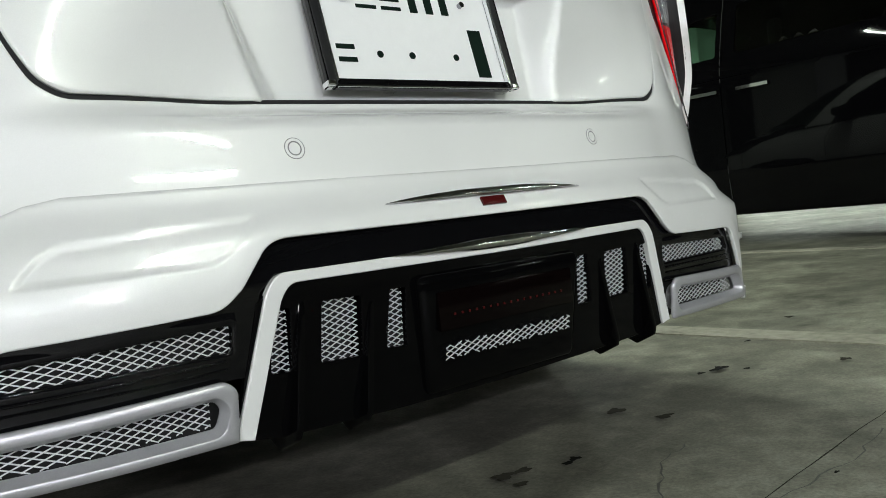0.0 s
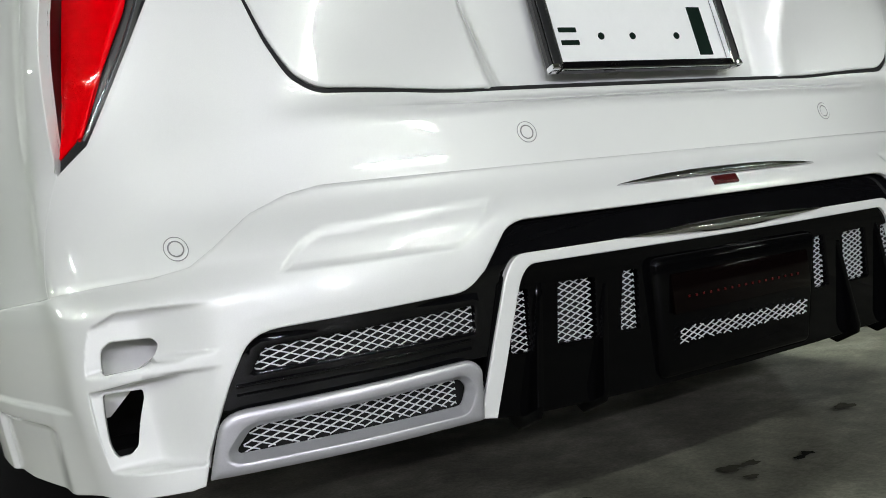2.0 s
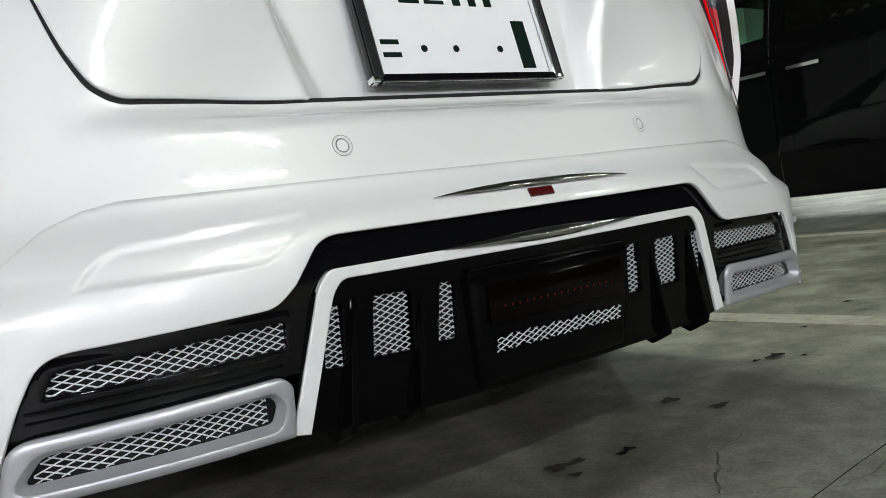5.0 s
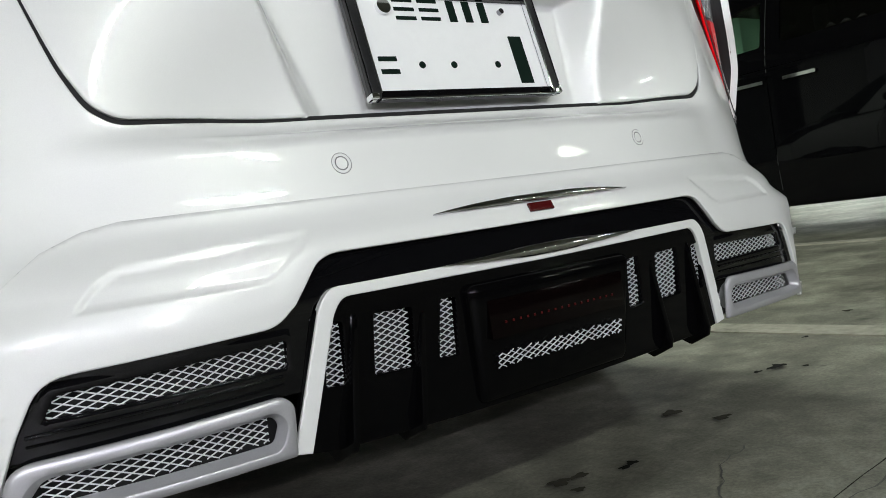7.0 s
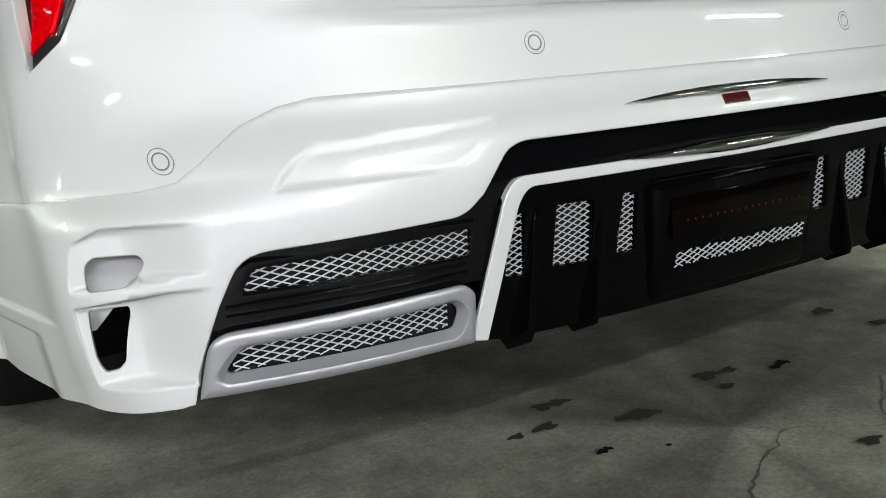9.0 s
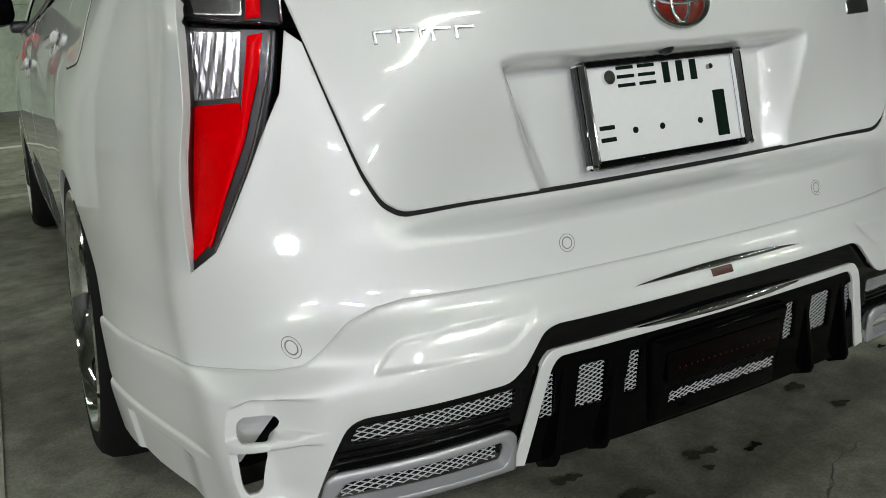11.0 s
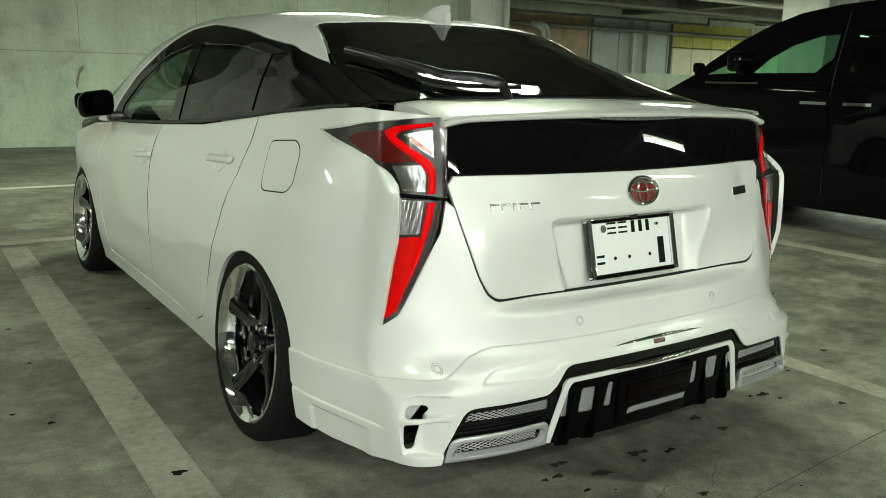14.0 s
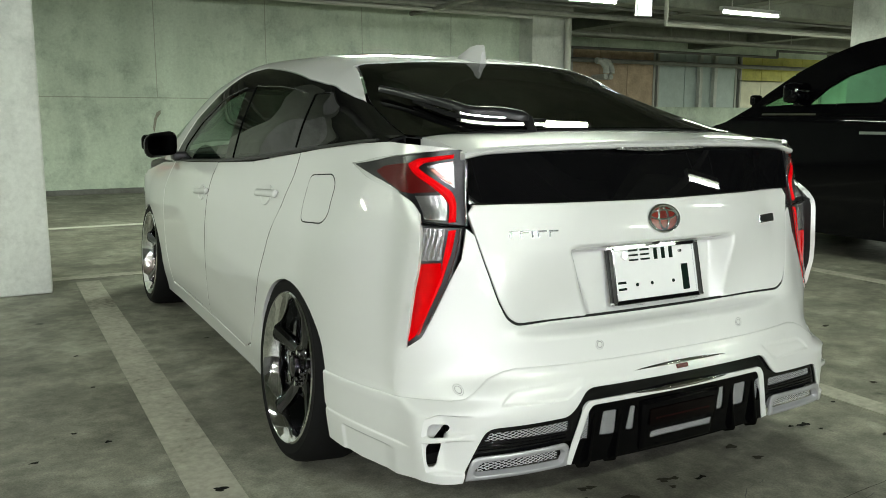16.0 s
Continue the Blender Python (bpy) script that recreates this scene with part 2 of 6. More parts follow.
def adopt(ob, parent, label=""):
    """make ob, built in world coordinates, a part of parent"""
    base = WORLD_AT.get(parent.name, Vector((0, 0, 0)))
    ob.parent = parent
    ob.location = -base
    WORLD_AT[ob.name] = Vector((0, 0, 0))
    return tagged(ob, label)


def part(name, bm, mat, parent=None, label="", smooth=False, angle=40):
    me = bpy.data.meshes.new(name)
    bmesh.ops.recalc_face_normals(bm, faces=bm.faces)
    bm.to_mesh(me)
    bm.free()
    me.materials.append(mat)
    if smooth:
        me.polygons.foreach_set("use_smooth", [True] * len(me.polygons))
        me.set_sharp_from_angle(angle=radians(angle))
    ob = new(name, me)
    if parent is not None:
        adopt(ob, parent, label)
    elif label:
        tagged(ob, label)
    return ob


def bm_box(bm, lo, hi, bevel=0.0, m=None, seg=2):
    r = bmesh.ops.create_cube(bm, size=1.0)
    vs = r["verts"]
    c = [(a + b) / 2 for a, b in zip(lo, hi)]
    d = [abs(b - a) for a, b in zip(lo, hi)]
    bmesh.ops.transform(bm, matrix=Matrix.LocRotScale(c, None, d), verts=vs)
    if bevel:
        es = list({e for v in vs for e in v.link_edges})
        r = bmesh.ops.bevel(bm, geom=es, offset=bevel, segments=seg, affect="EDGES", profile=0.5)
        vs = list({v for f in r["faces"] for v in f.verts} | {v for v in vs if v.is_valid})
    if m is not None:
        bmesh.ops.transform(bm, matrix=m, verts=vs)
    return vs


def box(name, lo, hi, mat, parent=None, label="", bevel=0.0, m=None):
    bm = bmesh.new()
    bm_box(bm, lo, hi, bevel, m)
    return part(name, bm, mat, parent, label)


def bm_tube(bm, a, b, r, seg=12, r2=None):
    a, b = Vector(a), Vector(b)
    d = b - a
    rot = d.to_track_quat("Z", "Y").to_matrix().to_4x4()
    res = bmesh.ops.create_cone(bm, cap_ends=True, segments=seg, radius1=r, radius2=r if r2 is None else r2, depth=d.length)
    bmesh.ops.transform(bm, matrix=Matrix.Translation((a + b) / 2) @ rot, verts=res["verts"])
    return res["verts"]


def bm_lathe(bm, prof, seg=48, m=None):
    """ring surface round the x axis from (along x, radius) pairs"""
    rings = []
    for x, r in prof:
        rings.append([bm.verts.new((x, r * math.cos(2 * math.pi * i / seg), r * math.sin(2 * math.pi * i / seg))) for i in range(seg)])
    for a, b in zip(rings, rings[1:]):
        for i in range(seg):
            bm.faces.new((a[i], a[(i + 1) % seg], b[(i + 1) % seg], b[i]))
    vs = [v for r in rings for v in r]
    if m is not None:
        bmesh.ops.transform(bm, matrix=m, verts=vs)
    return vs


def sdf(pts, poly):
    """signed distance of points to a closed polygon, inside positive"""
    p = np.asarray(pts, float)
    q = np.asarray(poly, float)
    best = np.full(len(p), 1e9)
    inside = np.zeros(len(p), bool)
    for a, b in zip(q, np.roll(q, -1, 0)):
        e = b - a
        w = p - a
        t = np.clip((w @ e) / max(e @ e, 1e-12), 0, 1)
        d = w - t[:, None] * e
        best = np.minimum(best, (d * d).sum(1))
        c1 = (a[1] <= p[:, 1]) & (b[1] > p[:, 1])
        c2 = (b[1] <= p[:, 1]) & (a[1] > p[:, 1])
        side = e[0] * w[:, 1] - e[1] * w[:, 0]
        inside ^= (c1 & (side > 0)) | (c2 & (side < 0))
    return np.where(inside, 1, -1) * np.sqrt(best)


def smooth01(x):
    x = np.clip(x, 0, 1)
    return x * x * (3 - 2 * x)


def rounded(poly, r=0.01, seg=5):
    """polygon with its corners rounded; r one radius, or one for each corner"""
    out = []
    n = len(poly)
    for i in range(n):
        p, a, b = (Vector(poly[j % n][:2]) for j in (i, i - 1, i + 1))
        rr = r[i] if isinstance(r, (list, tuple)) else r
        u, v = a - p, b - p
        if rr <= 0 or u.length < 1e-6 or v.length < 1e-6:
            out.append(tuple(p))
            continue
        cut = min(rr, u.length * 0.48, v.length * 0.48)
        s, e = p + u.normalized() * cut, p + v.normalized() * cut
        for k in range(seg + 1):
            t = k / seg
            out.append(tuple(s * (1 - t) ** 2 + p * 2 * t * (1 - t) + e * t * t))
    return out


def dense(poly, step):
    out = []
    n = len(poly)
    for i in range(n):
        a, b = np.array(poly[i]), np.array(poly[(i + 1) % n])
        k = max(1, int(np.ceil(np.linalg.norm(b - a) / step)))
        for j in range(k):
            q = a + (b - a) * j / k
            if not out or np.linalg.norm(q - out[-1]) > 1e-4:
                out.append(q)
    if np.linalg.norm(out[0] - out[-1]) < 1e-4:
        out.pop()
    return np.array(out)


from mathutils.geometry import delaunay_2d_cdt


def panel(name, fn, outer, mat, parent, holes=(), step=0.014, thick=0.012, edge=0.002, label="", middle=(0, 2.0, 0.6), creases=()):
    """a sheet cut to an outline on the surface fn(a, b), with rolled edges and depth; creases are lines that its facets follow"""
    loops = [dense(l, step) for l in (outer, *holes)]
    fixed = []
    for k, l in enumerate(loops):
        area = 0.5 * np.sum(l[:, 0] * np.roll(l[:, 1], -1) - np.roll(l[:, 0], -1) * l[:, 1])
        if (area < 0) == (k == 0):
            l = l[::-1]
        fixed.append(l)
    loops = fixed
    outs = []
    for l in loops:
        t = np.roll(l, -1, 0) - np.roll(l, 1, 0)
        o = np.stack([t[:, 1], -t[:, 0]], 1)
        outs.append(o / np.maximum(np.linalg.norm(o, axis=1, keepdims=True), 1e-9))
    rim = np.concatenate(loops)
    rim_out = np.concatenate(outs)
    inner = rim - rim_out * edge
    lo, hi = rim.min(0), rim.max(0)
    gx, gy = np.meshgrid(np.arange(lo[0] + step / 2, hi[0], step), np.arange(lo[1] + step / 2, hi[1], step))
    grid = np.stack([gx.ravel(), gy.ravel()], 1)
    keep = sdf(grid, loops[0]) > step * 0.45
    for l in loops[1:]:
        keep &= sdf(grid, l) < -step * 0.45
    grid = grid[keep]
    ok = sdf(inner, loops[0]) > edge * 0.5
    for l in loops[1:]:
        ok &= sdf(inner, l) < -edge * 0.5
    fold = []
    for c in creases:
        c = np.asarray(c, float)
        d = np.concatenate([[0], np.cumsum(np.linalg.norm(np.diff(c, axis=0), axis=1))])
        t = np.linspace(0, d[-1], max(2, int(d[-1] / (step * 0.7))))
        fold.append(np.stack([np.interp(t, d, c[:, 0]), np.interp(t, d, c[:, 1])], 1))
    if fold:
        line = np.concatenate(fold)
        near = np.full(len(grid), 1e9)
        for k in range(0, len(line), 200):
            near = np.minimum(near, np.linalg.norm(grid[:, None] - line[None, k:k + 200], axis=2).min(1))
        grid = grid[near > step * 0.45]
        far = (sdf(line, loops[0]) > edge)
        for l in loops[1:]:
            far &= sdf(line, l) < -edge
        grid = np.concatenate([grid, line[far]])
    pts = np.concatenate([rim, inner[ok], grid])
    edges, n0 = [], 0
    for l in loops:
        edges += [(n0 + i, n0 + (i + 1) % len(l)) for i in range(len(l))]
        n0 += len(l)
    v2, _, faces, orig, _, _ = delaunay_2d_cdt([Vector(p) for p in pts], edges, [], 0, 1e-7)
    v2 = np.array([tuple(v) for v in v2])
    faces = np.array([tuple(f) for f in faces if len(f) == 3])
    cen = v2[faces].mean(1)
    inside = sdf(cen, loops[0]) > 0
    for l in loops[1:]:
        inside &= sdf(cen, l) < 0
    faces = faces[inside]
    first = [o[0] if o else -1 for o in orig]
    back = {o: i for i, o in enumerate(first)}
    p, nrm, da, db = frame_of(fn, v2, middle)
    nb = len(rim)
    verts, normals = p.copy(), nrm.copy()
    idx = np.array([back.get(i, -1) for i in range(nb)])
    good = idx >= 0
    out3 = np.zeros((nb, 3))
    g = idx[good]
    o3 = da[g] * rim_out[good, :1] + db[g] * rim_out[good, 1:]
    o3 -= (o3 * nrm[g]).sum(1, keepdims=True) * nrm[g]
    o3 /= np.maximum(np.linalg.norm(o3, axis=1, keepdims=True), 1e-9)
    out3[good] = o3
    verts[g] = p[g] - nrm[g] * edge
    normals[g] = (nrm[g] * 0.75 + o3) / np.linalg.norm(nrm[g] * 0.75 + o3, axis=1, keepdims=True)
    flip = np.dot(np.cross(da[faces[:, 0]], db[faces[:, 0]]).sum(0), nrm[faces[:, 0]].sum(0)) < 0
    fs = [tuple(f[::-1]) if flip else tuple(f) for f in faces]
    nv = len(verts)
    top, bot = verts[idx.clip(0)], verts[idx.clip(0)] - nrm[idx.clip(0)] * thick
    verts = np.concatenate([verts, top, bot])
    normals = np.concatenate([normals, out3, out3])
    n0 = 0
    for l in loops:
        for i in range(len(l)):
            a, b = n0 + i, n0 + (i + 1) % len(l)
            if good[a] and good[b]:
                q = (nv + a, nv + b, nv + nb + b, nv + nb + a)
                fs.append(q if flip else q[::-1])
        n0 += len(l)
    used = np.unique(np.concatenate([np.array(f) for f in fs]))
    re = np.full(len(verts), -1)
    re[used] = np.arange(len(used))
    ob = mesh_obj(name, verts[used], [tuple(re[i] for i in f) for f in fs], mat, normals[used])
    return adopt(ob, parent, label) if parent is not None else tagged(ob, label)


def frame_of(fn, q, middle=(0, 2.0, 0.6)):
    """points, outward normals and tangents of the surface at the chart points q"""
    h = 0.0008
    p = fn(q[:, 0], q[:, 1])
    da = (fn(q[:, 0] + h, q[:, 1]) - fn(q[:, 0] - h, q[:, 1])) / (2 * h)
    db = (fn(q[:, 0], q[:, 1] + h) - fn(q[:, 0], q[:, 1] - h)) / (2 * h)
    n = np.cross(da, db)
    n /= np.maximum(np.linalg.norm(n, axis=1, keepdims=True), 1e-12)
    if ((p - np.array(middle)) * n).sum() < 0:
        n = -n
    return p, n, da, db


def ribbons(name, fn, poly, mat, parent, pitch=(0.0158, 0.0076), wire=0.00068, label="", depth=0.0012):
    """expanded-metal mesh: two families of slanting wires, clipped to the polygon, as thin square bars"""
    poly = np.asarray(poly, float)
    lo, hi = poly.min(0), poly.max(0)
    verts, faces = [], []
    slope = pitch[1] / pitch[0]
    for sg in (1, -1):
        c0 = (lo[1] if sg > 0 else lo[1]) - slope * (hi[0] - lo[0]) - 0.02
        c1 = hi[1] + slope * (hi[0] - lo[0]) + 0.02
        c = c0
        while c < c1:
            ts = np.linspace(lo[0], hi[0], max(8, int((hi[0] - lo[0]) / 0.006)))
            zs = c + sg * slope * (ts - lo[0])
            ins = sdf(np.stack([ts, zs], 1), poly) > 0
            run = []
            for t, z, i in list(zip(ts, zs, ins)) + [(0, 0, False)]:
                if i:
                    run.append((t, z))
                elif len(run) > 1:
                    q = np.array(run)
                    p, n, da, db = frame_of(fn, q)
                    side = db / np.linalg.norm(db, axis=1, keepdims=True)
                    base = len(verts)
                    for k in range(len(q)):
                        for u, w in ((-wire, 0), (wire, 0), (wire, -depth), (-wire, -depth)):
                            verts.append(p[k] + side[k] * u + n[k] * (w + sg * 0.0005))
                    for k in range(len(q) - 1):
                        for j in range(4):
                            a, b = base + 4 * k + j, base + 4 * k + (j + 1) % 4
                            faces.append((a, b, b + 4, a + 4))
                    run = []
                else:
                    run = []
            c += pitch[1]
    ob = mesh_obj(name, verts, faces, mat, smooth=False)
    return adopt(ob, parent, label)


def strip(name, fn, line, width, mat, parent, height=0.004, label="", closed=False, taper=False):
    """raised rounded bead along a line on the surface"""
    q = np.asarray(line, float)
    d = np.gradient(q, axis=0)
    p, n, da, db = frame_of(fn, q)
    tan = np.gradient(p, axis=0)
    tan /= np.maximum(np.linalg.norm(tan, axis=1, keepdims=True), 1e-9)
    sd = np.cross(n, tan)
    verts, faces = [], []
    m = 7
    for k in range(len(q)):
        s = 1.0
        if taper == "end":
            s = min(1.0, ((k + 0.6) / 4) ** 0.5) * (1 - k / len(q)) ** 0.45
        elif taper:
            s = math.sin(math.pi * (k + 0.5) / len(q)) ** 0.6
        for j in range(m):
            a = math.pi * j / (m - 1)
            verts.append(p[k] + sd[k] * (math.cos(a) * width / 2 * s) + n[k] * (math.sin(a) * height * (0.4 + 0.6 * s) - 0.001))
    for k in range(len(q) - 1):
        for j in range(m - 1):
            a = k * m + j
            faces.append((a, a + 1, a + m + 1, a + m))
        faces.append((k * m + m - 1, k * m, (k + 1) * m, (k + 1) * m + m - 1))
    faces.append(tuple(range(m)))
    faces.append(tuple((len(q) - 1) * m + j for j in reversed(range(m))))
    bm = bmesh.new()
    vs = [bm.verts.new(v) for v in verts]
    for f in faces:
        bm.faces.new([vs[i] for i in f])
    return part(name, bm, mat, parent, label, smooth=True, angle=60)

# ---- the car's surfaces ----
ROW_Z = [0.18, 0.30, 0.38, 0.425, 0.48, 0.55, 0.62, 0.75, 0.86, 0.96, 1.06]


def plan_rows():
    """half outline of the body from the middle of the tail round to the nose, for each height"""
    y0 = [0.005, -0.008, -0.016, -0.014, 0.012, 0.030, 0.048, 0.072, 0.094, 0.125, 0.150]
    y1 = [0.008, -0.004, -0.010, -0.006, 0.020, 0.038, 0.055, 0.080, 0.101, 0.132, 0.158]
    y2 = [0.022, 0.014, 0.010, 0.022, 0.056, 0.073, 0.084, 0.112, 0.143, 0.167, 0.187]
    x3 = [0.69, 0.70, 0.70, 0.66, 0.66, 0.66, 0.66, 0.66, 0.66, 0.66, 0.66]
    y3 = [0.066, 0.066, 0.068, 0.080, 0.118, 0.138, 0.156, 0.176, 0.188, 0.216, 0.234]
    x4 = [0.752, 0.771, 0.774, 0.776, 0.777, 0.772, 0.766, 0.756, 0.742, 0.733, 0.71]
    y4 = [0.122, 0.119, 0.138, 0.208, 0.222, 0.219, 0.219, 0.213, 0.210, 0.280, 0.318]
    x5 = [0.785, 0.797, 0.800, 0.804, 0.804, 0.802, 0.797, 0.783, 0.764, 0.747, 0.721]
    y5 = [0.230, 0.225, 0.240, 0.290, 0.305, 0.305, 0.305, 0.300, 0.300, 0.355, 0.395]
    sides = {0.52: [0.850, 0.862, 0.862, 0.858, 0.852, 0.850, 0.846, 0.832, 0.805, 0.772, 0.735],
             0.86: [0.860, 0.872, 0.872, 0.872, 0.872, 0.872, 0.868, 0.850, 0.815, 0.770, 0.735],
             1.4: [0.840, 0.862, 0.866, 0.868, 0.868, 0.868, 0.864, 0.848, 0.818, 0.780, 0.745],
             2.0: [0.835, 0.855, 0.860, 0.862, 0.864, 0.864, 0.862, 0.850, 0.826, 0.788, 0.755],
             2.8: [0.835, 0.855, 0.860, 0.862, 0.864, 0.866, 0.866, 0.856, 0.835, 0.79, 0.74],
             3.565: [0.84, 0.862, 0.866, 0.868, 0.870, 0.872, 0.872, 0.855, 0.80, 0.72, 0.66]}
    rows = []
    for i in range(len(ROW_Z)):
        rows.append([(0, y0[i]), (-0.30, y1[i]), (-0.52, y2[i]), (-x3[i], y3[i]), (-x4[i], y4[i]), (-x5[i], y5[i])]
                    + [(-v[i], y) for y, v in sides.items()] + [(-0.80, 4.1), (-0.55, 4.40), (0, 4.5)])
    return np.array(rows)


def pchip(t, v):
    """smooth function through knots with no overshoot"""
    t, v = np.asarray(t, float), np.asarray(v, float)
    h = np.diff(t)
    d = np.diff(v, axis=0) / h.reshape(-1, *[1] * (v.ndim - 1))
    m = np.zeros_like(v)
    a, b = d[:-1], d[1:]
    m[1:-1] = np.where(a * b > 0, 2 * a * b / np.where(a + b == 0, 1, a + b), 0)
    m[0], m[-1] = d[0], d[-1]

    def f(x):
        x = np.asarray(x, float)
        i = np.clip(np.searchsorted(t, x) - 1, 0, len(t) - 2)
        wide = lambda q: q.reshape(q.shape + (1,) * (v.ndim - 1))
        s, hh = wide(np.clip((x - t[i]) / h[i], -0.5, 1.5)), wide(h[i])
        return v[i] * (2 * s**3 - 3 * s**2 + 1) + v[i + 1] * (3 * s**2 - 2 * s**3) + m[i] * hh * (s**3 - 2 * s**2 + s) + m[i + 1] * hh * (s**3 - s**2)
    return f


def spline(k, u):
    """curve through knots k (..., n, 2) at u counted in knots"""
    n = k.shape[-2]
    m = np.zeros_like(k)
    m[..., 1:-1, :] = (k[..., 2:, :] - k[..., :-2, :]) / 2
    m[..., 0, :] = k[..., 1, :] - k[..., 0, :]
    m[..., 0, 1] = 0
    m[..., -1, :] = k[..., -1, :] - k[..., -2, :]
    length = np.linalg.norm(np.diff(k, axis=-2), axis=-1)
    lim = np.minimum(length[..., 1:], length[..., :-1]) * 1.5
    ln = np.linalg.norm(m[..., 1:-1, :], axis=-1)
    m[..., 1:-1, :] *= np.minimum(1, lim / np.maximum(ln, 1e-9))[..., None]
    i = np.clip(np.floor(u).astype(int), 0, n - 2)
    s = (u - i)[..., None]
    pick = lambda q, j: np.take_along_axis(q, j[..., None, None].repeat(2, -1), axis=-2)[..., 0, :]
    return pick(k, i) * (2 * s**3 - 3 * s**2 + 1) + pick(k, i + 1) * (3 * s**2 - 2 * s**3) + pick(m, i) * (s**3 - 2 * s**2 + s) + pick(m, i + 1) * (s**3 - s**2)


PLAN_AT = pchip(ROW_Z, plan_rows())


def body_u(u, z):
    return np.concatenate([spline(PLAN_AT(z), u), z[..., None]], -1)


U_GRID = np.linspace(0, 13.999, 2800)
_ref = body_u(U_GRID, np.full_like(U_GRID, 0.5))
S_GRID = np.concatenate([[0], np.cumsum(np.linalg.norm(np.diff(_ref, axis=0), axis=1))])


def body(a, z):
    """lower body: a metres along the outline from the middle of the tail (left side positive), z height"""
    a, z = np.asarray(a, float), np.asarray(z, float)
    p = body_u(np.interp(np.abs(a), S_GRID, U_GRID), z)
    p[..., 0] *= np.sign(a) + (a == 0)
    # the right corner is pushed out so its outline fits the camera's view
    p[..., 1] -= (0.017 + 0.009 * smooth01((z - 0.42) / 0.15)) * smooth01((p[..., 0] - 0.48) / 0.22) * smooth01((1.3 - p[..., 1]) / 0.9)
    return p


def on_body(off=0.0, disp=None):
    """the body surface moved outwards by off and by disp(a, z)"""
    def fn(a, z):
        a, z = np.asarray(a, float), np.asarray(z, float)
        h = 0.004
        da = body(a + h, z) - body(a - h, z)
        dz = body(a, z + h) - body(a, z - h)
        n = np.cross(dz, da)
        n /= np.linalg.norm(n, axis=-1, keepdims=True)
        d = off + (disp(a, z) if disp else 0)
        return body(a, z) + n * np.broadcast_to(d, a.shape)[..., None]
    return fn


def X(x, z):
    """chart point at the distance x from the middle plane, on the tail"""
    us = U_GRID[U_GRID < 4.9]
    xs = -body_u(us, np.full_like(us, z))[:, 0]
    return (float(np.interp(abs(x), xs, S_GRID[:len(us)])) * (1 if x >= 0 else -1), z)


def Y(y, z):
    """chart point at y along the side"""
    ok = (U_GRID > 3.7) & (U_GRID < 12.5)
    ys = body_u(U_GRID[ok], np.full(ok.sum(), z))[:, 1]
    return (float(np.interp(y, ys, S_GRID[ok])), z)


def both_sides(half):
    """whole cabin outline from its left half"""
    return list(half) + [(y, -b) for y, b in reversed(half) if abs(b) > 1e-6]


def flip(poly):
    return [(-a, z) for a, z in poly]


def both(half):
    """whole outline from its left half, listed from the middle top round to the middle bottom"""
    return list(half) + [(-a, z) for a, z in reversed(half) if abs(a) > 1e-6]


CABIN_Y = [0.40, 0.60, 0.933, 1.15, 1.6, 2.2, 2.8, 3.2, 3.6, 3.85]
CABIN = pchip(CABIN_Y, np.array([
    [1.115, 1.185, 1.30, 1.366, 1.418, 1.434, 1.40, 1.295, 1.095, 0.98],
    [0.62, 0.61, 0.578, 0.555, 0.565, 0.58, 0.60, 0.64, 0.68, 0.68],
    [1.09, 1.14, 1.232, 1.312, 1.36, 1.365, 1.30, 1.17, 1.0, 0.93],
    [0.70, 0.735, 0.745, 0.76, 0.785, 0.80, 0.815, 0.82, 0.80, 0.78],
    [1.088, 1.075, 1.045, 1.022, 0.980, 0.944, 0.92, 0.905, 0.90, 0.89]]).T)
VS = 0.5


def cabin(off=0.0):
    """cabin surface: y along the car, b from the roof's middle (0) over the rail (0.5) to the belt line (1.0), left positive"""
    def raw(y, b):
        g = CABIN(y)
        zc, xr, zr, xb, zb = [g[..., i] for i in range(5)]
        k = np.stack([np.stack([0 * zc, zc], -1), np.stack([-0.62 * xr, zc - 0.16 * (zc - zr)], -1), np.stack([-xr, zr], -1),
                      np.stack([-(0.5 * xr + 0.5 * xb + 0.022), 0.5 * zr + 0.5 * zb], -1), np.stack([-xb, zb], -1)], -2)
        xz = spline(k, np.clip(np.abs(b) / VS * 2, 0, 4.2))
        return np.stack([xz[..., 0] * np.where(b < 0, -1, 1), y, xz[..., 1]], -1)

    def fn(y, b):
        y, b = np.asarray(y, float), np.asarray(b, float)
        if not off:
            return raw(y, b)
        h = 0.003
        n = np.cross(raw(y + h, b) - raw(y - h, b), raw(y, b + h) - raw(y, b - h))
        n /= np.linalg.norm(n, axis=-1, keepdims=True)
        return raw(y, b) + n * off
    return fn


def H(y, z):
    """chart point of the cabin's left side at y and height z"""
    b = np.linspace(0.3, 1.02, 400)
    zs = cabin()(np.full_like(b, y), b)[:, 2]
    return (y, float(np.interp(-z, -zs, b)))


def HV(y, v):
    return (y, v * VS)


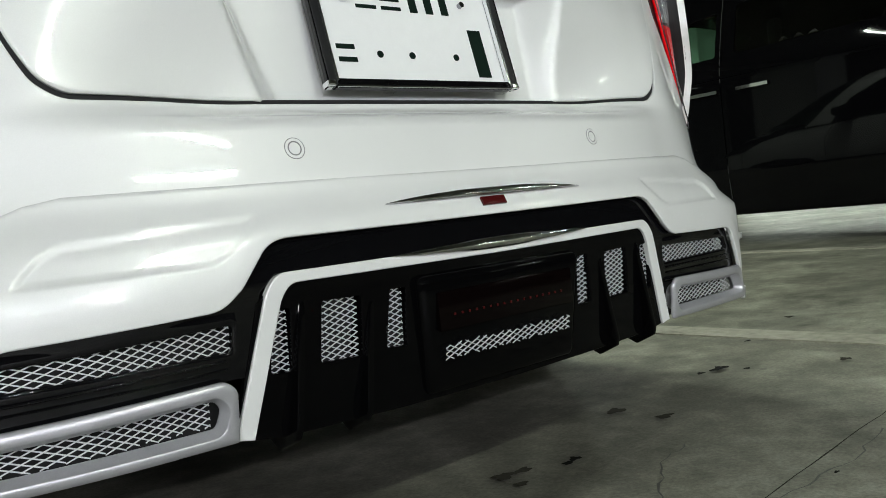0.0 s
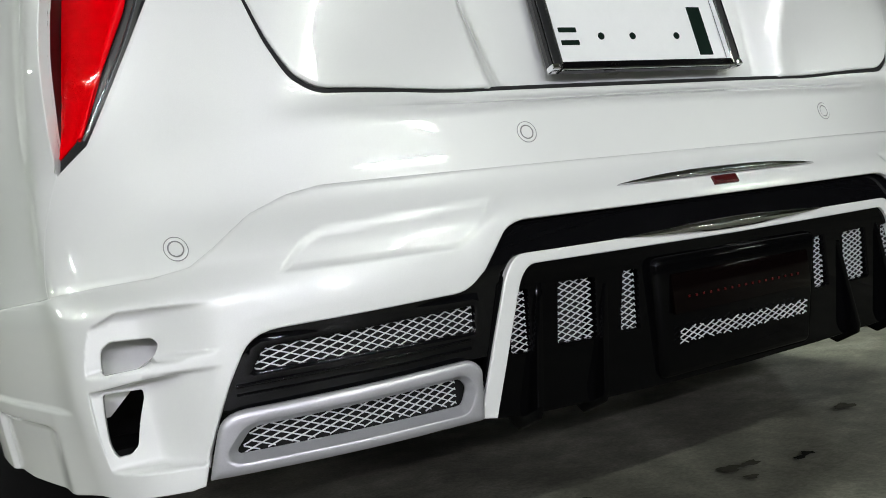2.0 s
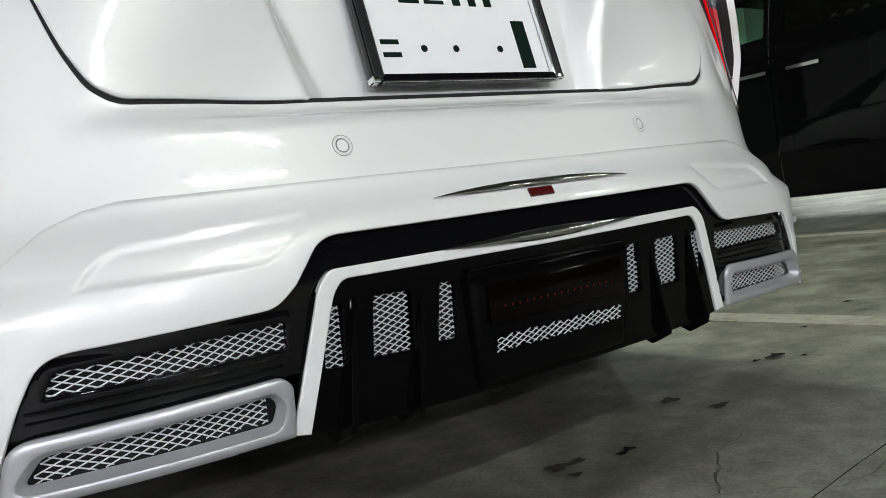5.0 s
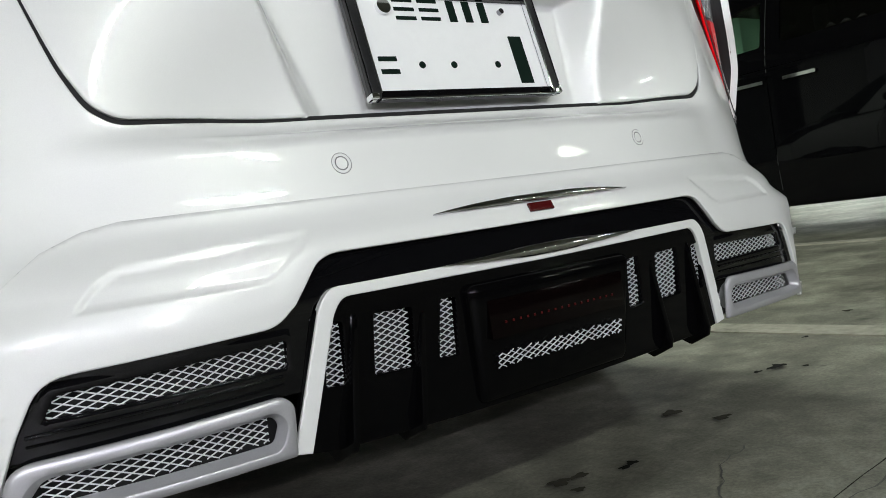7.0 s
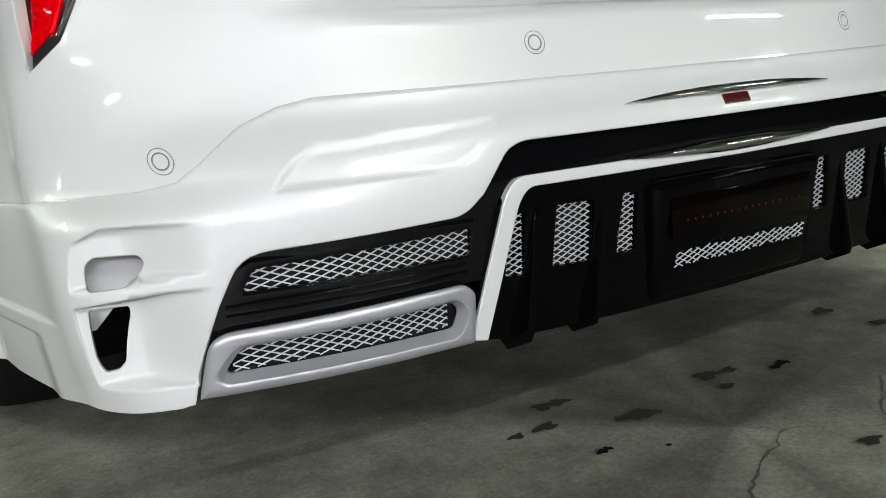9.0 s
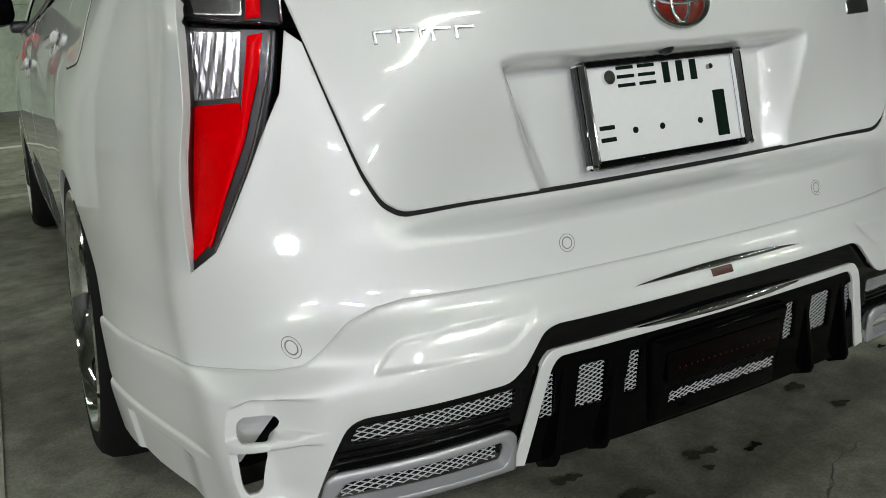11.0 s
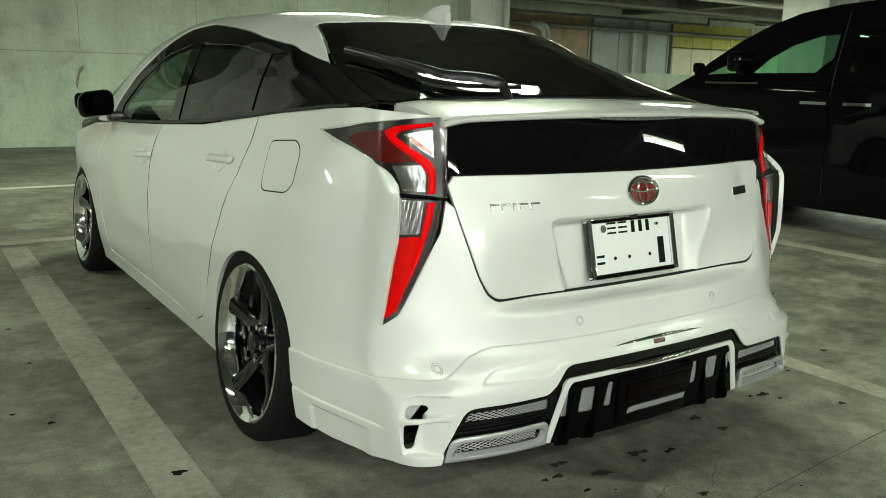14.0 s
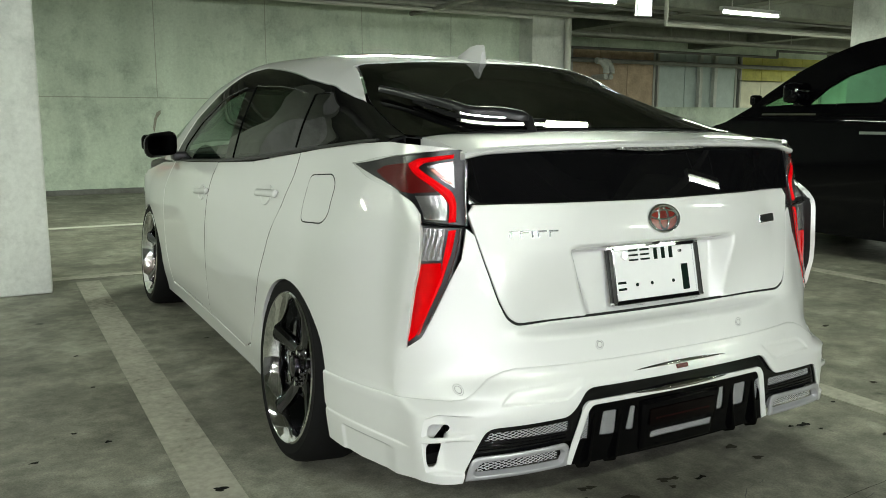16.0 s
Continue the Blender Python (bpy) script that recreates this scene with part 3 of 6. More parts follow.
# ---- the parking hall ----
def hall():
    f = box("floor", (-12, -16, -0.12), (30, 26, 0.0), FLOOR)
    tagged(f, "stained grey concrete parking floor with oil spots", "floor", kind="structure")
    # the wall ahead, in two casts with a joint between
    w = empty("wall_north", (2.0, 11.7, 0), label="pale green-grey painted concrete wall with cast joints", category="wall", kind="structure")
    lo = box("lower_cast", (-12, 11.72, 0), (7.6, 12.0, 1.43), WALL, w)
    up = box("upper_cast", (-12, 11.735, 1.445), (7.6, 12.0, 3.05), WALL, w)
    box("joint", (-12, 11.738, 1.43), (7.6, 12.0, 1.445), JOINT, w)
    for x in (-4.6, 0.62, 2.35, 4.05, 5.8):
        box("cast_seam", (x, 11.7315, 1.45), (x + 0.012, 11.74, 3.0), JOINT, w)
    box("skirting", (-12, 11.62, 0), (7.5, 11.72, 0.07), DARK_WALL, w)
    c = box("column_wall", (7.3, 11.3, 0), (8.2, 12.0, 3.05), PILLAR)
    tagged(c, "square pale painted concrete column", "column", kind="structure")
    c = box("column_service", (-2.15, 11.45, 0), (-1.5, 11.73, 3.05), PILLAR)
    tagged(c, "pale painted concrete column with fire call panel", "column", kind="structure")
    c = box("column_near", (-2.3, 4.2, 0), (-1.405, 5.1, 3.05), PILLAR, bevel=0.012)
    tagged(c, "square white painted concrete pillar with scuffs", "column", kind="structure")
    c = box("column_far", (10.3, 6.1, 0), (11.1, 6.9, 3.05), PILLAR, bevel=0.012)
    tagged(c, "square white painted concrete pillar", "column", kind="structure")
    # ceiling with beams
    bm = bmesh.new()
    bm_box(bm, (-12, -16, 3.3), (30, 26, 3.5))
    for y in (-14.0, -9.6, -5.0, 0.0, 4.65, 9.4, 14.0, 19.0):
        bm_box(bm, (-12, y - 0.18, 3.02), (30, y + 0.18, 3.31))
    for x in (-8, -1.9, 4.2, 10.0, 16.0, 22.0):
        bm_box(bm, (x - 0.2, -16, 3.06), (x + 0.2, 26, 3.32))
    ce = part("ceiling", bm, CEIL)
    tagged(ce, "dark grey concrete ceiling with downstand beams", "ceiling", kind="structure")
    b = box("beam_north", (-12, 11.25, 3.02), (8.2, 11.7, 3.3), BEAM)
    tagged(b, "grey beam along the top of the wall", "beam", kind="structure")
    # closing walls; the unseen west, south and east ones are darkened to keep reflections low
    for n, lo, hi in (("wall_west", (-12.2, -16, 0), (-12, 12, 3.4)), ("wall_south", (-12.2, -16.2, 0), (30, -16, 3.4)),
                      ("wall_east", (30, -16.2, 0), (30.2, 26, 3.4)), ("wall_far", (7.6, 20.5, 0), (30.2, 20.7, 3.4)), ("wall_return", (7.6, 11.9, 0), (7.75, 20.6, 3.4))):
        tagged(box(n, lo, hi, DARK_WALL if n in ("wall_west", "wall_south", "wall_east") else WALL), "plain concrete wall closing the hall", "wall", kind="structure")


def lines():
    for n, lo, hi in (("bay_line", (-1.245, -0.75, 0), (-1.09, 4.5, 0.004)), ("bay_line", (1.285, -0.8, 0), (1.405, 4.5, 0.004)), ("bay_line", (3.72, -0.8, 0), (3.84, 4.5, 0.004))):
        tagged(box(n, lo, hi, LINE), "worn off-white painted parking bay line", "floor marking", group="bay lines", kind="structure")
    tagged(box("head_line", (-1.4, 4.62, 0), (4.5, 4.75, 0.0035), LINE), "worn off-white line across the bay heads", "floor marking", kind="structure")
    tagged(box("aisle_line", (-6, 7.60, 0), (8, 7.72, 0.004), plain("fresh_white_line", (0.52, 0.52, 0.46), 0.55, scale=8, var=0.15)), "white aisle line on the concrete", "floor marking", kind="structure")


def tube_lamp():
    e = empty("tube_lamp", (0, 0, 0), label="bare fluorescent tube in a white batten fitting", category="ceiling lamp", group="tube lamps")
    box("batten", (-0.62, -0.045, 0.03), (0.62, 0.045, 0.085), PILLAR, e, bevel=0.006)
    for s in (-1, 1):
        box("end_holder", (s * 0.615 - 0.012, -0.02, -0.02), (s * 0.615 + 0.012, 0.02, 0.035), PIPE, e, bevel=0.003)
    for s in (-0.4, 0.4):
        bm = bmesh.new()
        bm_tube(bm, (s, 0, 0.085), (s, 0, 0.605), 0.009, 8)
        part("drop_rod", bm, PIPE, e)
    bm = bmesh.new()
    bm_tube(bm, (-0.6, 0, 0), (0.6, 0, 0), 0.016, 12)
    part("tube", bm, TUBE, e, "glowing white fluorescent tube")
    return e


def lamps():
    first = tube_lamp()
    for i, (x, y, watts) in enumerate(TUBE_ROWS + COOL_FILL_ROWS):
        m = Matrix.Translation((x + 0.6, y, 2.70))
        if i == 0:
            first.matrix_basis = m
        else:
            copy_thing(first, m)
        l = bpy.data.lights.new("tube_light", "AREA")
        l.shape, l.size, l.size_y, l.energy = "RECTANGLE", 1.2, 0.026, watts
        l.color = TUBE_COLOUR if i < len(TUBE_ROWS) else COOL_FILL_COLOUR
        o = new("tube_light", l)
        # cool fill lamps lean towards the car instead of shining straight down
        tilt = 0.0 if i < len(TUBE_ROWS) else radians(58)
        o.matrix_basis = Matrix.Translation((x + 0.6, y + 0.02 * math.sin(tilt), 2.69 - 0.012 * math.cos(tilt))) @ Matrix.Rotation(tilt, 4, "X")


hall()
lines()
lamps()

# ---- the white car ----
car = empty("car", (0, 2.2, 0), label="pearl white lowered hatchback with black rear diffuser and body kit", category="car")
GAP = 0.0028
ARCH = (0.905, 0.262, 0.352)
ARCH_F = (3.60, 0.262, 0.355)


def arch_pts(c, z0, z1, rear=True, n=16):
    """points of the wheel arch edge from height z0 up and over to z1 (rear to front)"""
    cy, cz, r = c
    a0 = math.pi - math.asin((z0 - cz) / r)
    a1 = math.asin((z1 - cz) / r)
    return [Y(cy + r * math.cos(a0 + (a1 - a0) * i / n), cz + r * math.sin(a0 + (a1 - a0) * i / n)) for i in range(n + 1)]


KIT_TOP = [X(0, .491), X(.114, .491), X(.348, .492), X(.448, .493), X(0.527, 0.4936), X(0.563, 0.4873), X(0.601, 0.4717), X(0.644, 0.4404), X(0.668, 0.4242), X(0.699, 0.4174), Y(0.176, 0.4135), Y(.286, .408), Y(.583, .397)]
KIT_OPEN = rounded([X(0.685, 0.2076), X(.653, .302), X(.627, .352), X(.402, .359), X(.378, .378), X(.342, .421), X(.322, .4275), X(.152, .427), X(0, .427)], [0, 0.0, 0.022, 0.02, 0.0, 0.02, 0.02, 0, 0])
PRESS = rounded([X(0.593, 0.4034), X(0.582, 0.4201), X(0.565, 0.4353), X(.544, .445), X(.462, .450), X(.370, .455), X(.340, .458), X(.352, .436), X(.384, .412), X(.404, .403), X(.503, .403)], 0.008)
VENT_A = rounded([X(0.758, 0.3300), X(0.757, 0.3515), X(0.748, 0.3590), X(0.711, 0.3580), X(0.707, 0.3510), X(0.712, 0.3390), X(0.728, 0.3335)], [.006, .010, .006, .004, .004, .006, .006])
VENT_B = rounded([X(0.759, 0.2560), X(0.760, 0.3080), X(0.725, 0.3080), X(0.725, 0.2990), X(0.735, 0.2527), X(0.742, 0.2450), X(0.754, 0.2440)], [.008, .005, .005, .004, .006, .006, .008])


def kit_disp(a, z):
    q = np.stack([np.abs(a), z], -1).reshape(-1, 2)
    d = np.zeros(len(q))
    inner = np.array(KIT_OPEN + [(-0.4, .427), (-0.4, .15), (0.6, .15)])
    rim = -sdf(q, inner)
    d += 0.0010 * smooth01(1 - (rim - 0.014) / 0.020) * (q[:, 0] < X(0.697, 0.2976)[0])
    d -= 0.0036 * smooth01(sdf(q, PRESS) / 0.009) * (0.4 + 0.6 * smooth01((q[:, 0] - X(.36, .43)[0]) / 0.13))
    band = np.array([(-0.4, .491)] + KIT_TOP + [(KIT_TOP[-1][0] + .3, .397), (KIT_TOP[-1][0] + .3, 0.0), (-0.4, 0.0)])
    d -= 0.0025 * smooth01(1 - sdf(q, band) / 0.005)
    d -= 0.007 * smooth01((q[:, 0] - Y(0.215, 0.3023)[0]) / 0.05) * smooth01((0.272 - q[:, 1]) / 0.010) * smooth01((Y(0.468, 0.3009)[0] - q[:, 0]) / 0.012)
    d += 0.006 * smooth01((0.2905 - q[:, 1]) / 0.004) * smooth01((q[:, 0] - Y(0.153, 0.3033)[0]) / 0.06)
    return d.reshape(np.shape(a))


def kit_skin(a, z):
    """the skirt, with a flat-floored pocket round the corner vents, a bar across it and a ledge below"""
    p = on_body(0.006, kit_disp)(a, z)
    q, z = np.abs(a), np.asarray(z, float)
    a0, a1 = X(0.7725, 0.3010)[0], X(.652, .3)[0] + 0.022 * (np.asarray(a) < 0)
    bar = smooth01((np.abs(z - 0.3195 - 0.06 * (a0 - q)) - 0.0055) / 0.005)
    top = 0.373 + 0.17 * np.clip(a0 - q, 0, 0.09)
    m = smooth01((a0 - q) / 0.008) * smooth01((q - a1) / 0.080) * smooth01((top - z) / 0.007) * smooth01((z - 0.228) / 0.006) * bar
    deep = 0.094 + 0.34 * (np.abs(p[..., 0]) - 0.70)
    p[..., 1] += m * np.maximum(deep - p[..., 1], 0)
    return p


LAMP_EDGE = pchip([.545, .61, .70, .775, .88, .905, .927, .952], [Y(0.218, 0.5422)[0], Y(0.216, 0.6032)[0], Y(0.210, 0.6915)[0], Y(0.203, 0.7673)[0], Y(0.208, 0.8764)[0], Y(0.223, 0.9016)[0], Y(0.248, 0.9244)[0], Y(0.323, 0.9505)[0]])


def lamp_edge(z):
    """chart distance of the outer edge of the tail lamp at height z"""
    return LAMP_EDGE(np.clip(np.asarray(z, float), .545, .952))


FIN = pchip([.50, .535, .60, .68, .84, .895, .93, .955, 1.2], [0.0, 0.0, .55, 1.0, 1.0, .8, .35, 0.0, 0.0])


def fin_size(z):
    return FIN(np.clip(np.asarray(z, float), .51, 1.19))


def quarter_skin(a, z):
    """the quarter panel, drawn out to a sharp fin along the outer edge of the tail lamp"""
    p = on_body(0.0005)(a, z)
    k = fin_size(z) * np.where(np.asarray(a) < 0, 0.6, 0.72) * np.clip(1 - (np.abs(a) - lamp_edge(z)) / 0.15, 0, 1) ** 2.0
    p[..., 0] -= np.sign(a) * 0.025 * k
    p[..., 1] -= 0.045 * k
    return p


def gate_sink(a):
    """how far the lower tailgate sits in front of the bumper's face"""
    return 0.046 * smooth01((X(.60, .62)[0] - np.abs(a)) / 0.31)


def shell():
    gate_edge = [X(0, .605), X(.28, .6055), X(0.40, .604), X(0.495, 0.6005), X(0.529, 0.6144), X(0.551, 0.6551), X(0.576, 0.7513)]
    f = pchip(np.arange(5), np.array(gate_edge[2:]))
    gate_edge = gate_edge[:2] + [tuple(q) for q in f(np.linspace(0, 4, 40))]
    lamp_in = [X(0.596, 0.8401), X(0.615, 0.8572), X(0.633, 0.7768), X(0.685, 0.6761), X(0.740, 0.5709), Y(0.219, 0.5424)]
    low = [(a, z - 0.02) for a, z in reversed(KIT_TOP)]
    half = gate_edge + lamp_in + [Y(0.215, 0.3918)] + [p for p in low if p[0] < Y(0.196, 0.4016)[0]]

    def shelf(a, z):
        return -gate_sink(a) * smooth01((z - 0.564) / 0.034)
    # black bead that paints the shade in the gap round the tailgate
    seal = [X(0, .6075), X(.28, .6078), X(0.40, .6065), X(0.495, 0.6027), X(0.527, 0.6160), X(0.549, 0.6562), X(0.574, 0.7514), X(0.591, 0.8291)]
    for s in (1, -1):
        f = pchip(np.arange(len(seal)), np.array(seal if s > 0 else flip(seal)[::-1]))
        strip("gate_seal", on_body(-0.0045, shelf), [tuple(p) for p in f(np.linspace(0, len(seal) - 1, 90))], 0.009, BLACK_DEEP, car, 0.001)
    panel("rear_bumper", on_body(0, shelf), both(half), PAINT, car, step=0.013, thick=0.02, label="smooth pearl white rear bumper cover")
    # skirt
    bottom = [Y(.572, .30), Y(.556, .287), Y(.553, .195), Y(0.394, 0.1859), Y(0.238, 0.1905), Y(0.156, 0.2002), X(0.697, 0.2044)]
    outline = KIT_TOP + bottom + KIT_OPEN
    outline = both(outline)
    a0 = X(0.7725, 0.3010)[0]
    folds = [[(a0 - w, .224), (a0 - w, .376)] for w in (0.0, 0.002, 0.004, 0.006, 0.008)]
    folds += [[(a0 - 0.13, h), (a0 + 0.004, h)] for h in (.228, .230, .232, .234)]
    for w in (0.0, 0.0035, 0.007):
        folds.append([(a0 + 0.004, .373 - w), (a0, .373 - w), (a0 - .09, .3883 - w), (a0 - .13, .3883 - w)])
    for w in (-.0105, -.008, -.0055, .0055, .008, .0105):
        folds.append([(a0 + 0.004, .3195 + w), (a0 - 0.13, .3273 + w)])
    folds += [[(-a, h) for a, h in f] for f in folds]
    panel("rear_skirt", kit_skin, outline, PAINT, car, creases=folds, holes=[VENT_A, VENT_B, flip(VENT_A), flip(VENT_B)], step=0.0042, thick=0.005, edge=0.002, label="white body-kit rear skirt with corner vents")
    for s in (1, -1):
        sg = (lambda p: p) if s > 0 else flip
        quarter = [Y(0.217, 0.5421), Y(0.211, 0.3900), Y(0.398, 0.3827), Y(.560, .379)] + arch_pts(ARCH, .379, .24, n=34) + [Y(1.26, .152), Y(1.46, .152), Y(1.46, .245), Y(1.432, .268), Y(1.335, .395), Y(1.258, .562), Y(1.19, .672), Y(1.17, .718), Y(1.097, .843), Y(1.081, .948), Y(1.085, 1.026), Y(.933, 1.043), Y(.6, 1.073), Y(0.425, 1.0808), X(0.680, 1.0732), X(0.633, 1.0679), X(0.613, 1.0639), Y(0.305, 1.0524), Y(.598, 1.012), Y(0.400, 0.9741), Y(0.323, 0.9542)] + [(float(lamp_edge(h)), h) for h in np.linspace(.948, .552, 34)]
        panel("quarter_panel", quarter_skin, sg(quarter), PAINT, car, step=0.010, thick=0.014, edge=0.0015)
        fuel = rounded([Y(.930, .958), Y(.74, .972), Y(.69, .945), Y(.665, .853), Y(.70, .824), Y(.873, .812)], 0.03)
        loop = dense(fuel + fuel[:1], 0.012)
        strip("lid_seam", on_body(0.0012), sg([tuple(q) for q in loop]), 0.0045, BLACK_DEEP, car, 0.0012)
        panel("fuel_lid", on_body(0.0024), sg([tuple(np.array(fuel).mean(0) + (np.array(q) - np.array(fuel).mean(0)) * 0.985) for q in fuel]), PAINT, car, step=0.014, thick=0.004, edge=0.0025, label="white rounded fuel filler lid")
        door_r = [Y(1.258, .562), Y(1.19, .672), Y(1.17, .718), Y(1.097, .843), Y(1.081, .948), Y(1.085, 1.026)]
        door_r = [(a + GAP * 2, z) for a, z in door_r] + [Y(1.6, .972), Y(2.10, .945), Y(2.13, .80), Y(2.15, .4), Y(2.15, .235), Y(1.56, .225), Y(1.445, .268), Y(1.345, .395)]
        # black beads drawn in the shut lines for the shade between the panels
        seam = [(a + GAP, z) for a, z in door_r[:6]]
        f = pchip(np.arange(7), np.array([(Y(1.337, .395)[0] + GAP, .395)] + seam))
        strip("door_gap", on_body(-0.0008), sg([tuple(p) for p in f(np.linspace(0, 6, 60))]), 0.007, BLACK_DEEP, car, 0.001)
        f = pchip(np.arange(4), np.array([Y(2.104, .945), Y(2.134, .80), Y(2.154, .4), Y(2.154, .235)]))
        strip("door_gap", on_body(-0.0008), sg([tuple(p) for p in f(np.linspace(0, 3, 50))]), 0.009, BLACK_DEEP, car, 0.001)
        panel("rear_door", on_body(), sg(rounded(door_r, [0] * 10 + [0.006, 0.012, 0.006, 0.004])), PAINT, car, step=0.03, edge=0.003)
        door_f = [Y(2.108, .945), Y(2.138, .80), Y(2.158, .4), Y(2.158, .235), Y(3.02, .235), Y(3.10, .40), Y(3.10, .75), Y(3.02, .912), Y(2.6, .924)]
        panel("front_door", on_body(), sg(door_f), PAINT, car, step=0.04, edge=0.003)
        fender = [Y(3.03, .905), Y(3.108, .75), Y(3.108, .40), Y(3.03, .20)] + arch_pts(ARCH_F, .30, .30, n=20) + [Y(4.05, .25), Y(4.05, .72), Y(3.8, .82), Y(3.5, .88)]
        panel("front_fender", on_body(), sg(fender), PAINT, car, step=0.04)
        sill = [Y(1.46, .258), Y(1.555, .221), Y(2.15, .226), Y(3.02, .226), Y(3.10, .38), Y(3.24, .30), Y(3.24, .15), Y(1.46, .15)]
        panel("side_sill", on_body(0.0), sg(sill), PAINT, car, step=0.03)
    panel("front_bumper", on_body(), both([Y(4.05, .72)] + [Y(4.058, .72), Y(4.058, .25), (S_GRID[-1] * 0.97, .22), (S_GRID[-1] - .002, .22), (S_GRID[-1] - .002, .72)])[:6], PAINT, car, step=0.05)
    panel("front_bumper", on_body(), flip([Y(4.058, .72), Y(4.058, .25), (S_GRID[-1] * 0.97, .22), (S_GRID[-1] - .002, .22), (S_GRID[-1] - .002, .72)]), PAINT, car, step=0.05)
    # white corner of the bumper seen through the skirt vents
    for s in (1, -1):
        bm = bmesh.new()
        for y in (0.144, 0.148):
            for x, z in ((.692, .346), (.757, .281), (.762, .281), (.762, .375), (.692, .375)):
                bm.verts.new((-s * x, y, z))
        bm.verts.ensure_lookup_table()
        for k in range(5):
            bm.faces.new([bm.verts[n] for n in (k, (k + 1) % 5, 5 + (k + 1) % 5, 5 + k)])
        bm.faces.new(bm.verts[:5])
        bm.faces.new(bm.verts[5:])
        part("bumper_corner", bm, PAINT, car)
    # dark inner shell, added so that gaps between panels look shaded, and floor pan
    for s in (1, -1):
        inner = [(0.0, .24), (0, .95), Y(0.309, 0.9892), Y(1.2, 1.0), Y(2.5, .92), Y(3.1, .88), Y(4.0, .70), Y(4.0, .2)] + list(reversed(arch_pts(ARCH_F, .21, .21, n=14))) + [Y(3.2, .18), Y(1.3, .18)] + list(reversed(arch_pts(ARCH, .21, .21, n=14)))
        inner = inner + [Y(.5, .22), Y(0.190, 0.2249), X(.6, .24)]
        panel("inner_body", on_body(-0.045, lambda a, z: -0.11 * smooth01((1.0 - np.abs(a)) / 0.15)), inner if s > 0 else flip(inner), BLACK_DEEP, car, step=0.05, thick=0.002)
    # unseen sheet added under the tail to keep stray light off the floor
    box("rear_undertray", (-0.76, 0.22, 0.20), (0.76, 0.56, 0.23), BLACK_DEEP, car)
    box("floor_pan", (-0.60, 0.10, 0.20), (0.60, 4.3, 0.24), BLACK_DEEP, car)
    box("luggage_deck", (-0.70, 0.25, 0.86), (0.70, 1.75, 0.88), BLACK_TRIM, car)


shell()


def gate_disp(a, z):
    q = np.stack([np.abs(a), z], -1).reshape(-1, 2)
    lean = np.clip((q[:, 1] - 0.60) / 0.19, 0, 1)
    crease = X(.277, .61)[0] + lean * np.where(np.ravel(a) < 0, 0.022, 0.062)
    k = smooth01((crease - q[:, 0]) / 0.048) * smooth01((0.800 - q[:, 1]) / 0.016)
    sink = gate_sink(q[:, 0]) * smooth01((0.80 - q[:, 1]) / 0.19)
    return (-sink - (0.074 - sink) * k).reshape(np.shape(a))


